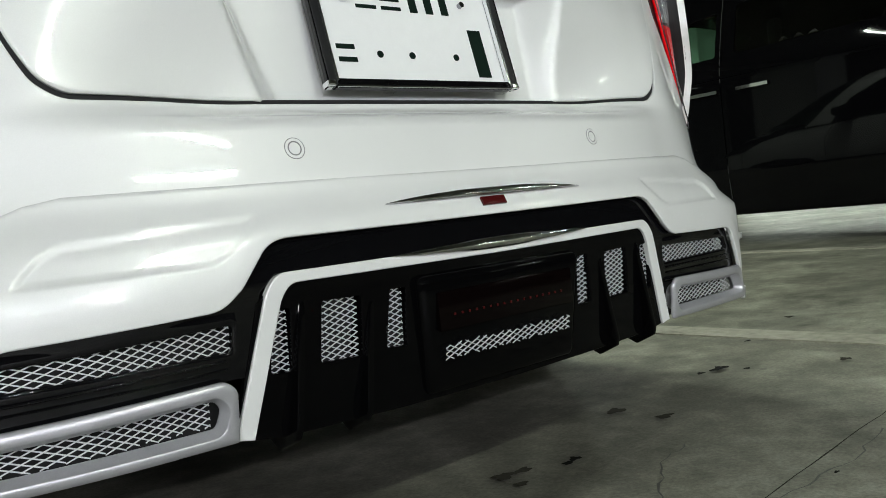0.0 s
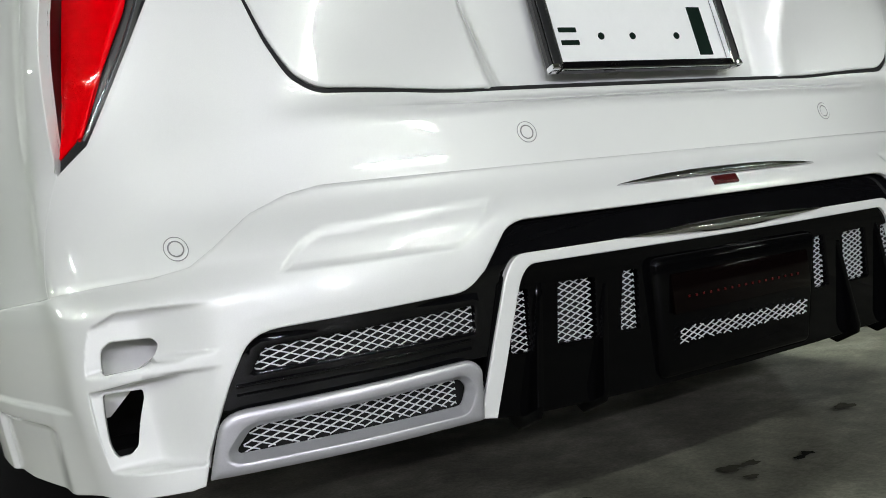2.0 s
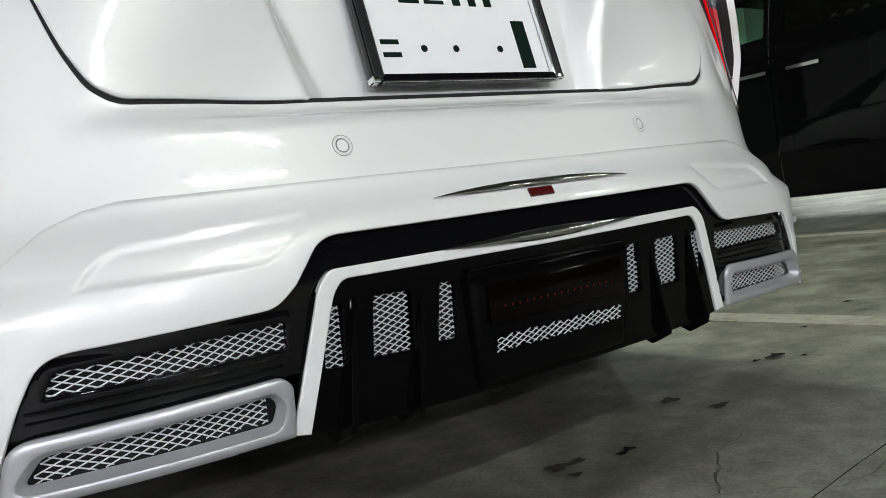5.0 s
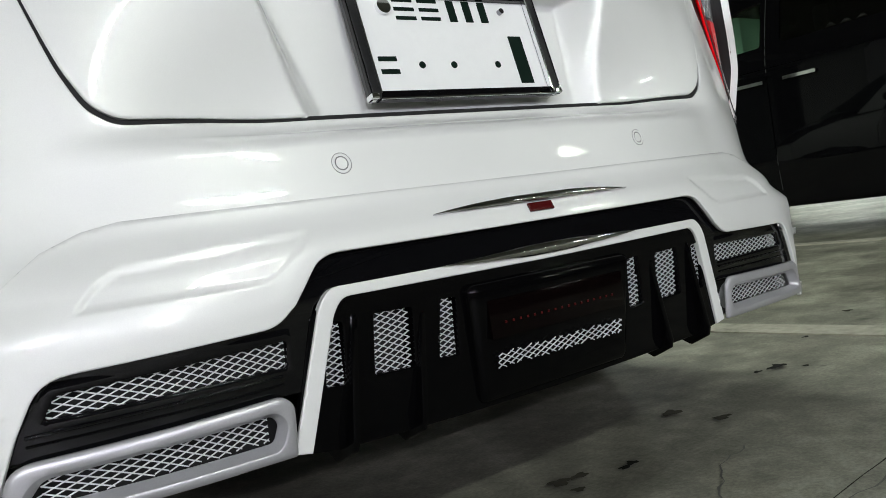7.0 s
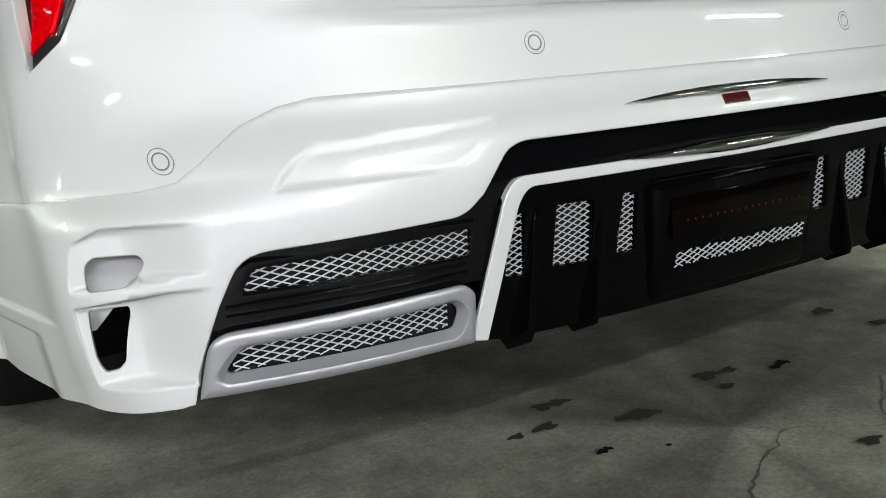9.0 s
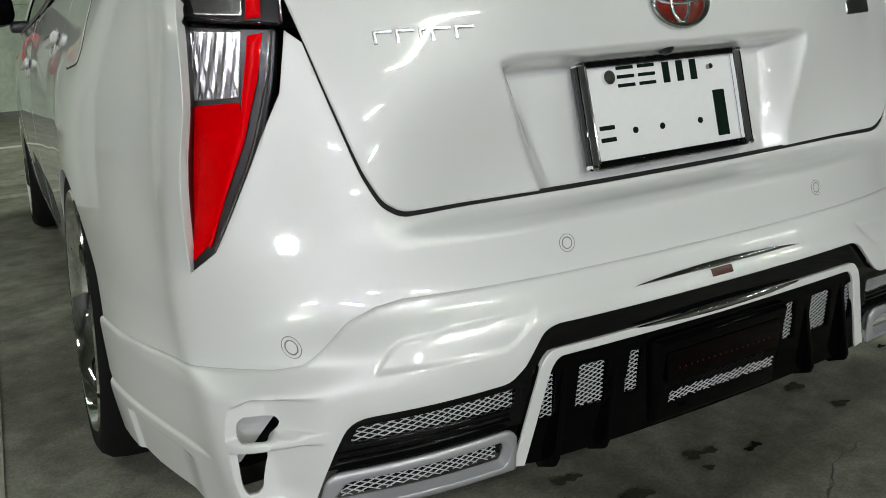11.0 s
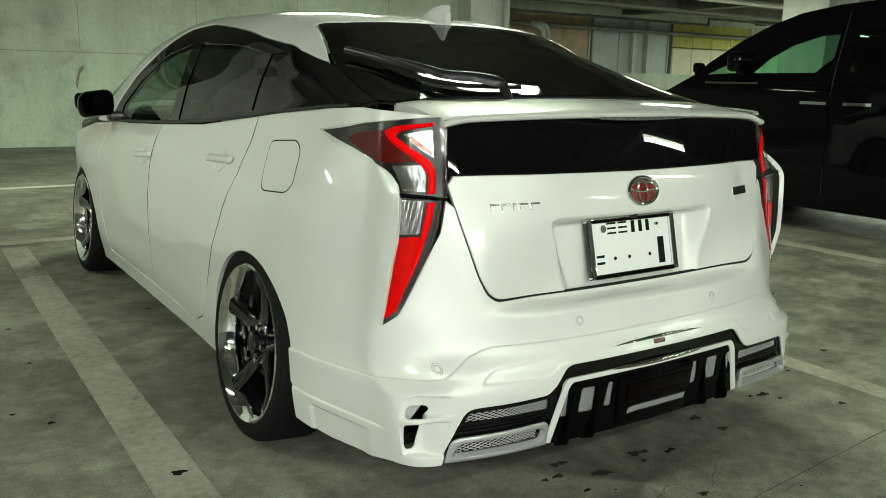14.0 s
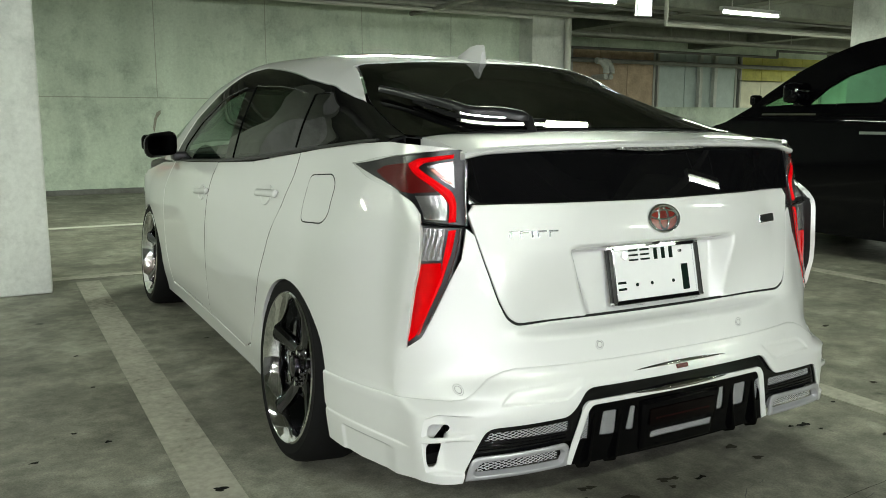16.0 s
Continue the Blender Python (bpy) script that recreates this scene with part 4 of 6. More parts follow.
def tailgate():
    gate = empty("tailgate", (0, 0.1, 0.6), car, label="white tailgate with recessed plate well")
    rim = [X(0.608, 0.8961), X(0.593, 0.8371), X(0.573, 0.7515), X(0.5465, 0.6577), X(0.523, 0.6195), X(0.491, 0.6075), X(0.40, .6095), X(.318, .6100)]
    f = pchip(np.arange(8), np.array(rim))
    half = rounded([X(0, .915), X(.287, .918), X(0.490, 0.9190), X(0.600, 0.9187)], [0, 0, 0, .01]) + [tuple(q) for q in f(np.linspace(0, 7, 70))] + [X(0, .6100)]
    panel("gate_skin", on_body(0.002, gate_disp), both(half), PAINT, gate, step=0.0065, thick=0.02, edge=0.004)
    black = [X(0, 1.062), X(0.351, 1.0579), X(0.492, 1.0513), X(0.594, 1.0448), X(0.600, 0.9879), X(0.602, 0.9218), X(0.490, 0.9221), X(.287, .921), X(0, .918)]
    face = on_body(-0.004)

    def flat(a, z):
        t = ((np.asarray(z, float) - 0.918) / 0.144)[..., None]
        o = np.ones_like(np.asarray(a, float))
        p = face(a, o * 0.918) * (1 - t) + face(a, o * 1.062) * t
        p[..., 1] -= 0.018 * smooth01((p[..., 0] - 0.42) / 0.18)
        return p
    panel("black_panel", flat, both(black), BLACK_GLOSS, gate, step=0.02, thick=0.01, label="gloss black glass panel across the tail")
    # spoiler lip over the black panel, a swept section
    xs = np.linspace(-0.612, 0.648, 61)
    verts, faces, prof = [], [], []
    for x in xs:
        k = abs(x) / 0.648
        yl = 0.112 + 0.085 * k**2.2 - 0.020 * float(smooth01(np.array((x - 0.30) / 0.34)))
        drop = float(smooth01(np.array((k - 0.80) / 0.20))) ** 1.6 * 0.014
        zl = 1.072 - 0.018 * k**2.5 - drop
        yb = 0.44 + 0.02 * (1 - k)
        zb = 1.108 - 0.012 * k**2 - 0.6 * drop
        ring = [(yl + 0.06, zl - 0.012), (yl + 0.012, zl - 0.010), (yl + 0.002, zl - 0.005), (yl, zl + 0.002), (yl + 0.006, zl + 0.008), (yl + 0.03, zl + 0.0125)]
        y5, z5 = ring[-1]
        ring += [(y5 + (yb - y5) * t, z5 + (zb - z5) * t + 0.006 * math.sin(math.pi * t)) for t in (0.2, 0.4, 0.6, 0.8, 1.0)]
        ring += [(yb, zb - 0.03)]
        prof.append([(x, y, z) for y, z in ring])
    m = len(prof[0])
    bm = bmesh.new()
    vs = [[bm.verts.new(p) for p in r] for r in prof]
    for a, b in zip(vs, vs[1:]):
        for j in range(m - 1):
            bm.faces.new((a[j], a[j + 1], b[j + 1], b[j]))
    for r in (vs[0], vs[-1]):
        bm.faces.new(r)
    part("spoiler", bm, PAINT, gate, "white lip spoiler under the rear window", smooth=True, angle=50)
    bm = bmesh.new()
    n = 25
    for i in range(n):
        x = -0.160 + 0.335 * i / (n - 1)
        belly = math.sin(math.pi * i / (n - 1)) ** 0.7
        for y, z in ((0.118, 1.0655), (0.1175 + 0.001 * (i % 2), 1.0600 - 0.005 * belly), (0.132, 1.0590 - 0.006 * belly)):
            bm.verts.new((x, y, z))
    bm.verts.ensure_lookup_table()
    for i in range(n - 1):
        for k in (0, 1):
            bm.faces.new([bm.verts[3 * i + k + j] for j in (0, 1, 4, 3)])
    part("high_stop_lamp", bm, REFLECTOR, gate, "clear strip stop lamp under the spoiler")
    # plate well: camera, lamp strip
    bm = bmesh.new()
    bmesh.ops.create_uvsphere(bm, u_segments=14, v_segments=8, radius=0.014)
    bmesh.ops.transform(bm, matrix=Matrix.Translation((-0.006, 0.112, 0.792)), verts=bm.verts)
    part("rear_camera", bm, BLACK_TRIM, gate, "small black rear-view camera", smooth=True)


def number_plate():
    e = empty("number_plate", (0, 0.10, 0.617), label="white number plate with green marks in a chrome and carbon frame", category="number plate")
    tilt = Matrix.Translation((0, 0.104, 0.617)) @ Matrix.Rotation(-math.atan2(0.036, 0.154), 4, "X")
    # local: x across, z up the plate, -y outwards
    def bx(name, lo, hi, mat, bevel=0.0, label=""):
        return box(name, lo, hi, mat, e, label, bevel, tilt)
    W, Hh = 0.170, 0.160
    bx("plate", (-0.162, -0.006, 0.004), (0.162, -0.004, Hh - 0.004), PLATE_WHITE, 0.0008, "white enamelled plate")
    bx("backing", (-W, -0.004, 0), (W, 0.004, Hh), BLACK_TRIM, 0.001)
    for s in (-1, 1):
        lo, hi = sorted((s * (W - 0.011), s * (W + 0.004)))
        bx("frame_side", (lo, -0.016, -0.002), (hi, 0.002, Hh + 0.002), CARBON, 0.002, "carbon-look frame side")
        for k, x in enumerate((W - 0.0118, W + 0.0042)):
            bx("frame_bead", (s * x - 0.0012, -0.0165, 0.004), (s * x + 0.0012, -0.008, Hh - 0.004), BLACK_GLOSS if k else CHROME, 0.0008, "chrome bead")
    for nm, z0, z1, zb in (("frame_bottom", -0.003, 0.008, -0.0038), ("frame_top", Hh - 0.007, Hh + 0.003, Hh + 0.0035)):
        bx(nm, (-W + 0.010, -0.0155, z0), (W - 0.010, 0.002, z1), BLACK_GLOSS, 0.002, "black frame rail")
        bx("frame_rail_bead", (-W + 0.010, -0.0165, zb - 0.0012), (W - 0.010, -0.012, zb + 0.0012), CHROME, 0.0008, "chrome bead")
    for sx in (-1, 1):
        for z in (0, Hh):
            bx("frame_corner", (sx * W - 0.006, -0.018, z - 0.004), (sx * W + 0.007, 0.0, z + 0.005), CHROME, 0.003, "chrome corner cap")
    for x in (-0.073, 0.14):
        bx("clip", (x - 0.010, -0.020, -0.010), (x + 0.010, -0.004, 0.004), CLEAR, 0.002, "clear plastic clip")
    # seal and screws
    for x, r, mt in ((-0.112, 0.011, CHROME), (0.105, 0.0045, SMOKE_CHROME)):
        bm = bmesh.new()
        bm_tube(bm, (x, -0.013, 0.136), (x, -0.005, 0.136), r, 20, )
        bmesh.ops.transform(bm, matrix=tilt, verts=bm.verts)
        part("screw", bm, mt, e, "silver seal cap" if r > 0.01 else "small screw", smooth=True)
    # the characters as plain bars of their size
    for x0, x1 in ((-0.092, -0.057), (-0.048, -0.013)):
        for z in (0.119, 0.133, 0.147):
            bx("upper_mark", (x0, -0.0072, z), (x1, -0.0055, z + 0.0055), PLATE_GREEN, 0.0004)
    for x in (0.004, 0.034, 0.064):
        bx("upper_mark", (x, -0.0072, 0.118), (x + 0.014, -0.0055, 0.152), PLATE_GREEN, 0.0004)
    for z in (0.036, 0.055):
        bx("kana_mark", (-0.142, -0.0072, z), (-0.112, -0.0055, z + 0.007), PLATE_GREEN, 0.0004)
    for x in (-0.071, -0.014, 0.070):
        bm = bmesh.new()
        bm_tube(bm, (x, -0.0074, 0.049), (x, -0.0055, 0.049), 0.0052, 20)
        bmesh.ops.transform(bm, matrix=tilt, verts=bm.verts)
        part("dot_mark", bm, PLATE_GREEN, e)
    bx("large_mark", (0.107, -0.0072, 0.018), (0.133, -0.0055, 0.096), PLATE_GREEN, 0.0004)


WING_MESH = rounded([X(.631, .312), X(.618, .334), X(.388, .341), X(.391, .312)], 0.006)
SILVER_OUT = rounded([X(0.682, 0.2114), X(.664, .278), X(.405, .287), X(.392, .275), X(.394, .216)], [.004, .02, .012, .01, .006])
SILVER_IN = rounded([X(.655, .233), X(.637, .256), X(.418, .264), X(.411, .255), X(.418, .236)], [.006, .008, .006, .006, .006])
TRIM_OUT = rounded([X(.396, .216), X(.349, .372), X(.333, .3905), X(.0, .390)], [0, .012, .02, 0])
TRIM_IN = rounded([X(.375, .212), X(.331, .362), X(.318, .3775), X(.0, .3755)], [0, .012, .016, 0])


def ring_disp(outer, inner, top, base=0.0):
    o, i = np.array(outer), np.array(inner)

    def d(a, z):
        q = np.stack([np.abs(a), z], -1).reshape(-1, 2)
        e = np.minimum(sdf(q, o), 0.03)
        f = -sdf(q, i)
        k = np.clip(e / 0.010, 0, 1)
        dish = -0.008 + (top + 0.008) * np.clip(f / 0.008, 0, 1)
        return (base + np.minimum(top * np.sqrt(1 - (1 - k) ** 2), dish)).reshape(np.shape(a))
    return d


def lower_rear():
    dif = empty("rear_diffuser", (0, 0.0, 0.3), car, label="gloss black rear diffuser with mesh inlays")
    # black wings and upper band
    wing = [X(0, .432), X(.152, .432), X(.324, .432), X(.346, .424), X(.382, .380), X(.404, .364), X(.629, .356), X(.657, .302), X(.668, .274), X(.405, .282), X(.378, .281), X(.352, .372), X(.334, .3885), X(.0, .388)]

    def wing_d(a, z):
        q = np.stack([np.abs(a), z], -1).reshape(-1, 2)
        fr = smooth01(1 - np.abs(-sdf(q, np.array(WING_MESH)) - 0.006) / 0.006)
        return (0.001 * fr).reshape(np.shape(a))
    panel("black_band", on_body(-0.006, wing_d), both(wing), BLACK_GLOSS, dif, holes=[WING_MESH, flip(WING_MESH)], step=0.008, thick=0.007, edge=0.002)
    for s in (1, -1):
        sg = (lambda p: p) if s > 0 else flip
        ribbons("mesh_inlay", on_body(-0.013), sg(rounded([X(.640, .308), X(.624, .339), X(.384, .346), X(.386, .307)], 0.004)), WIRE, dif, label="bright diamond wire mesh")
        panel("mesh_backing", on_body(-0.034), sg([X(.66, .30), X(.63, .35), X(.37, .352), X(.37, .30)]), BLACK_DEEP, dif, step=0.03, thick=0.002)
        for z0, w in ((.304, .004), (.295, .003)):
            strip("band_rib", on_body(-0.006), sg([X(x, z0 - .02 * (x - .40)) for x in np.linspace(.398, .648, 40)]), w, BLACK_GLOSS, dif, 0.004)
        fin = empty("exhaust_finisher", (-0.54 * s, 0.02, 0.25), car, label="silver painted slot-shaped exhaust finisher")
        loop = dense(SILVER_IN, 0.004)
        run = np.roll(loop, -1, 0) - np.roll(loop, 1, 0)
        away = np.stack([run[:, 1], -run[:, 0]], 1) / np.linalg.norm(run, axis=1, keepdims=True)
        away *= np.sign(sdf(loop - away * 0.002, SILVER_IN))[:, None]
        rings = [np.concatenate([loop + away * w, (loop + away * w)[:1]]) * ((s, 1),) for w in (0.0035, 0.0072, 0.0085)]
        panel("surround", on_body(0.004, ring_disp(SILVER_OUT, SILVER_IN, 0.007)), sg(SILVER_OUT), SILVER, fin, creases=rings, holes=[sg(SILVER_IN)], step=0.004, thick=0.010, edge=0.0015)
        ribbons("mesh_inlay", on_body(-0.010), sg([X(.655, .230), X(.634, .262), X(.414, .268), X(.414, .235)]), WIRE, fin, label="bright diamond wire mesh")
        panel("mesh_backing", on_body(-0.03), sg([X(.67, .225), X(.64, .27), X(.40, .274), X(.40, .225)]), BLACK_DEEP, fin, step=0.03, thick=0.002)
    trim = TRIM_OUT + [(-a, z) for a, z in reversed(TRIM_OUT) if a > 1e-6] + [(-a, z) for a, z in TRIM_IN] + list(reversed(TRIM_IN))[1:]
    panel("white_trim", on_body(0.001), trim, PAINT, dif, step=0.008, thick=0.008, edge=0.002, label="white U-shaped trim round the diffuser")
    # middle plate with windows
    win = []
    for s in (1, -1):
        sg = (lambda p: p) if s > 0 else flip
        for x0, x1, t in ((.320, .346, .004), (.226, .283, .004), (.160, .190, .006)):
            win.append(sg(rounded([X(x0 + 0.002, .277), X(x0, .349), X(x1 - t, .351), X(x1 + 0.002, .279)], 0.004)))
    slot = rounded([X(-.128, .243), X(-.132, .262), X(.132, .262), X(.128, .243)], 0.004)
    mid = both([X(0, .384), X(.325, .386), X(.360, .36), X(.396, .214), X(.34, .205), X(.17, .20), X(0, .198)])
    panel("diffuser_plate", on_body(-0.004), mid, DIFF_BLACK, dif, holes=win + [slot], step=0.014, thick=0.006, edge=0.002)
    for w in win + [slot]:
        c = np.array(w)
        grown = [tuple(c.mean(0) + (p - c.mean(0)) * 1.12) for p in c]
        ribbons("mesh_inlay", on_body(-0.011), grown, WIRE, dif, label="bright diamond wire mesh", pitch=(0.0150, 0.0074))
    panel("plate_backing", on_body(-0.035), both([X(0, .38), X(.33, .38), X(.37, .21), X(0, .21)]), BLACK_DEEP, dif, step=0.05, thick=0.002)
    # upright fins
    for s in (1, -1):
        for x in (.303, .208):
            bm = bmesh.new()
            pts = [(0.0, .366), (-0.004, .360), (-0.007, .34), (-0.011, .215), (-0.006, .202), (0.03, .186), (0.06, .20), (0.06, .36)]
            for w in (-0.0045, 0.0045):
                for y, z in pts:
                    bm.verts.new((-s * (x + (0.372 - z) * 0.16) + w, y, z))
            bm.verts.ensure_lookup_table()
            k = len(pts)
            for i in range(k):
                bm.faces.new([bm.verts[j] for j in (i, (i + 1) % k, k + (i + 1) % k, k + i)])
            bm.faces.new(bm.verts[:k])
            bm.faces.new(bm.verts[k:])
            bmesh.ops.recalc_face_normals(bm, faces=bm.faces)
            bmesh.ops.bevel(bm, geom=list(bm.edges), offset=0.002, segments=2, affect="EDGES", profile=0.5)
            part("fin", bm, DIFF_BLACK, dif, smooth=True)
    # middle box with lamp
    bm = bmesh.new()
    bm_box(bm, (-0.15, -0.024, 0.206), (0.15, 0.03, 0.362), 0.012, seg=3)
    for v in bm.verts:
        if v.co.z < 0.29:
            v.co.y += 0.02 * (0.29 - v.co.z) / 0.08
            v.co.x *= 0.93
    part("middle_box", bm, DIFF_BLACK, dif, "gloss black centre box", smooth=True)
    bm = bmesh.new()
    bm_box(bm, (-0.125, -0.0246, 0.288), (0.125, -0.018, 0.338), 0.002)
    part("fog_lamp_lens", bm, plain("smoked_lens", (0.002, 0.001, 0.001), 0.1, spec=0.1), dif, "smoked dark red lamp lens", smooth=True)
    for i in range(17):
        bm = bmesh.new()
        x = -0.10 + 0.2 * i / 16
        bm_box(bm, (x - 0.0015, -0.0252, 0.306), (x + 0.0015, -0.024, 0.309))
        part("lamp_dot", bm, DOT_RED, dif)
    ribbons("mesh_inlay", lambda a, z: np.stack([-np.asarray(a, float), -0.0262 + 0.22 * (0.29 - np.asarray(z, float)), np.asarray(z, float)], -1), rounded([(-.12, .250), (-.123, .271), (.123, .271), (.12, .250)], .004), WIRE, dif, label="bright diamond wire mesh", pitch=(0.0150, 0.0074))
    # chrome garnishes and reflector
    for z, top, low, off in ((.4495, .0085, -.0015, .0125), (.3905, .0065, -.0085, .0045)):
        def dome(a, zz, z=z):
            return 0.004 * (1 - np.clip(((np.asarray(zz) - z - (top + low) / 2) / 0.006), -1, 1) ** 2) * (1 - np.clip(np.abs(a) / 0.182, 0, 1) ** 2)
        xs = np.linspace(-.178, .178, 33)
        pts = [X(x, z + top * (1 - (x / .178) ** 2)) for x in xs] + [X(x, z + low * (1 - (x / .178) ** 2)) for x in xs[::-1][1:-1]]
        panel("chrome_garnish", on_body(off, dome), pts, GARNISH, car, step=0.004, thick=0.004, edge=0.0015, label="slim pointed chrome garnish")
    panel("reflector", on_body(0.0105), rounded([X(.025, .437), X(.025, .4475), X(-.018, .4475), X(-.018, .437)], .001), plain("dark_red_reflector", (0.06, 0.004, 0.004), 0.2), car, step=0.006, thick=0.008, edge=0.001, label="small dark red reflector")
    # parking sensors
    for x, z in ((.270, .531), (-.270, .531), (.676, .445), (-.676, .445)):
        c = np.array(X(x, z))
        circ = lambda r: [(c[0] + r * math.cos(t * math.pi / 12), c[1] + r * math.sin(t * math.pi / 12)) for t in range(24)]
        panel("sensor_ring", on_body(0.0015), circ(0.0125), PAINT, car, holes=[circ(0.0088)], step=0.004, thick=0.003, edge=0.0012)
        panel("parking_sensor", on_body(0.0005), circ(0.0081), PAINT, car, step=0.004, thick=0.003, edge=0.001, label="round white parking sensor")
        panel("sensor_seam", on_body(0.0004), circ(0.0131), RING_GREY, car, holes=[circ(0.0074)], step=0.004, thick=0.0015, edge=0.0)


def emblem_and_badges():
    c = X(0, .858)
    e = lambda a, b, n=36: [(c[0] + a * math.cos(2 * math.pi * i / n), c[1] + b * math.sin(2 * math.pi * i / n)) for i in range(n)]
    panel("emblem_disc", on_body(0.004), e(.056, .037), plain("emblem_red", (0.12, 0.007, 0.003), 0.15, scale=60, var=0.6, spec=0.25), car, step=0.01, thick=0.003, label="oval red emblem disc")
    ring = [(c[0] + .056 * math.cos(t), c[1] + .037 * math.sin(t)) for t in np.linspace(0, 2 * math.pi, 49)]
    strip("emblem_ring", on_body(0.004), ring, 0.012, CHROME, car, 0.010, "chrome oval ring")
    ring = [(c[0] + .018 * math.cos(t), c[1] + .001 + .031 * math.sin(t)) for t in np.linspace(0, 2 * math.pi, 33)]
    strip("emblem_bar", on_body(0.006), ring, 0.006, CHROME, car, 0.004, "chrome emblem bar")
    ring = [(c[0] + .048 * math.cos(t), c[1] + .011 + .013 * math.sin(t)) for t in np.linspace(0, 2 * math.pi, 33)]
    strip("emblem_bar", on_body(0.006), ring, 0.006, CHROME, car, 0.004, "chrome emblem bar")
    for i, (x0, w) in enumerate(((.506, .026), (.476, .026), (.444, .010), (.428, .028), (.394, .028))):
        glyph = [X(x0, .829), X(x0 - .0005, .847), X(x0 - w, .847), X(x0 - w, .8425), X(x0 - .005, .8425), X(x0 - .0045, .829)]
        panel("badge_bar", on_body(0.005), glyph, BADGE, car, step=0.006, thick=0.006, edge=0.001, label="thin chrome badge bar")
    panel("badge_plate", on_body(0.005), rounded([X(-.428, .817), X(-.430, .842), X(-.515, .843), X(-.513, .818)], .004), BADGE, car, step=0.008, thick=0.006, label="small grey-blue badge plate")


tailgate()
number_plate()
lower_rear()
emblem_and_badges()


# ---- tail lamps ----
UP_OUT = [Y(.606, 1.012), Y(.464, 1.033), Y(0.302, 1.0503), X(0.624, 1.0650), X(0.606, 1.0619), X(0.599, 1.0487), X(0.617, 0.8634), Y(0.209, 0.8803), Y(0.223, 0.9016), Y(0.248, 0.9244), Y(0.323, 0.9505), Y(.472, .977)]
LO_OUT = [Y(0.206, 0.8724), X(0.624, 0.8591), X(0.637, 0.7944), X(0.664, 0.7109), X(0.710, 0.6135), X(0.741, 0.5682), Y(0.216, 0.5439), Y(0.216, 0.6032), Y(0.210, 0.6945), Y(0.203, 0.7673)]


def lens_at(off=0.0, disp=None):
    """the lamp sinks behind the quarter panel towards its outer edge"""
    def sunk(a, z):
        k = smooth01((np.abs(a) - X(0.642, 0.7921)[0]) / 0.075) * smooth01((0.955 - np.asarray(z)) / 0.05) * smooth01((np.asarray(z) - 0.54) / 0.06)
        return -0.005 * k + (disp(a, z) if disp else 0.0)
    return on_body(off, sunk)


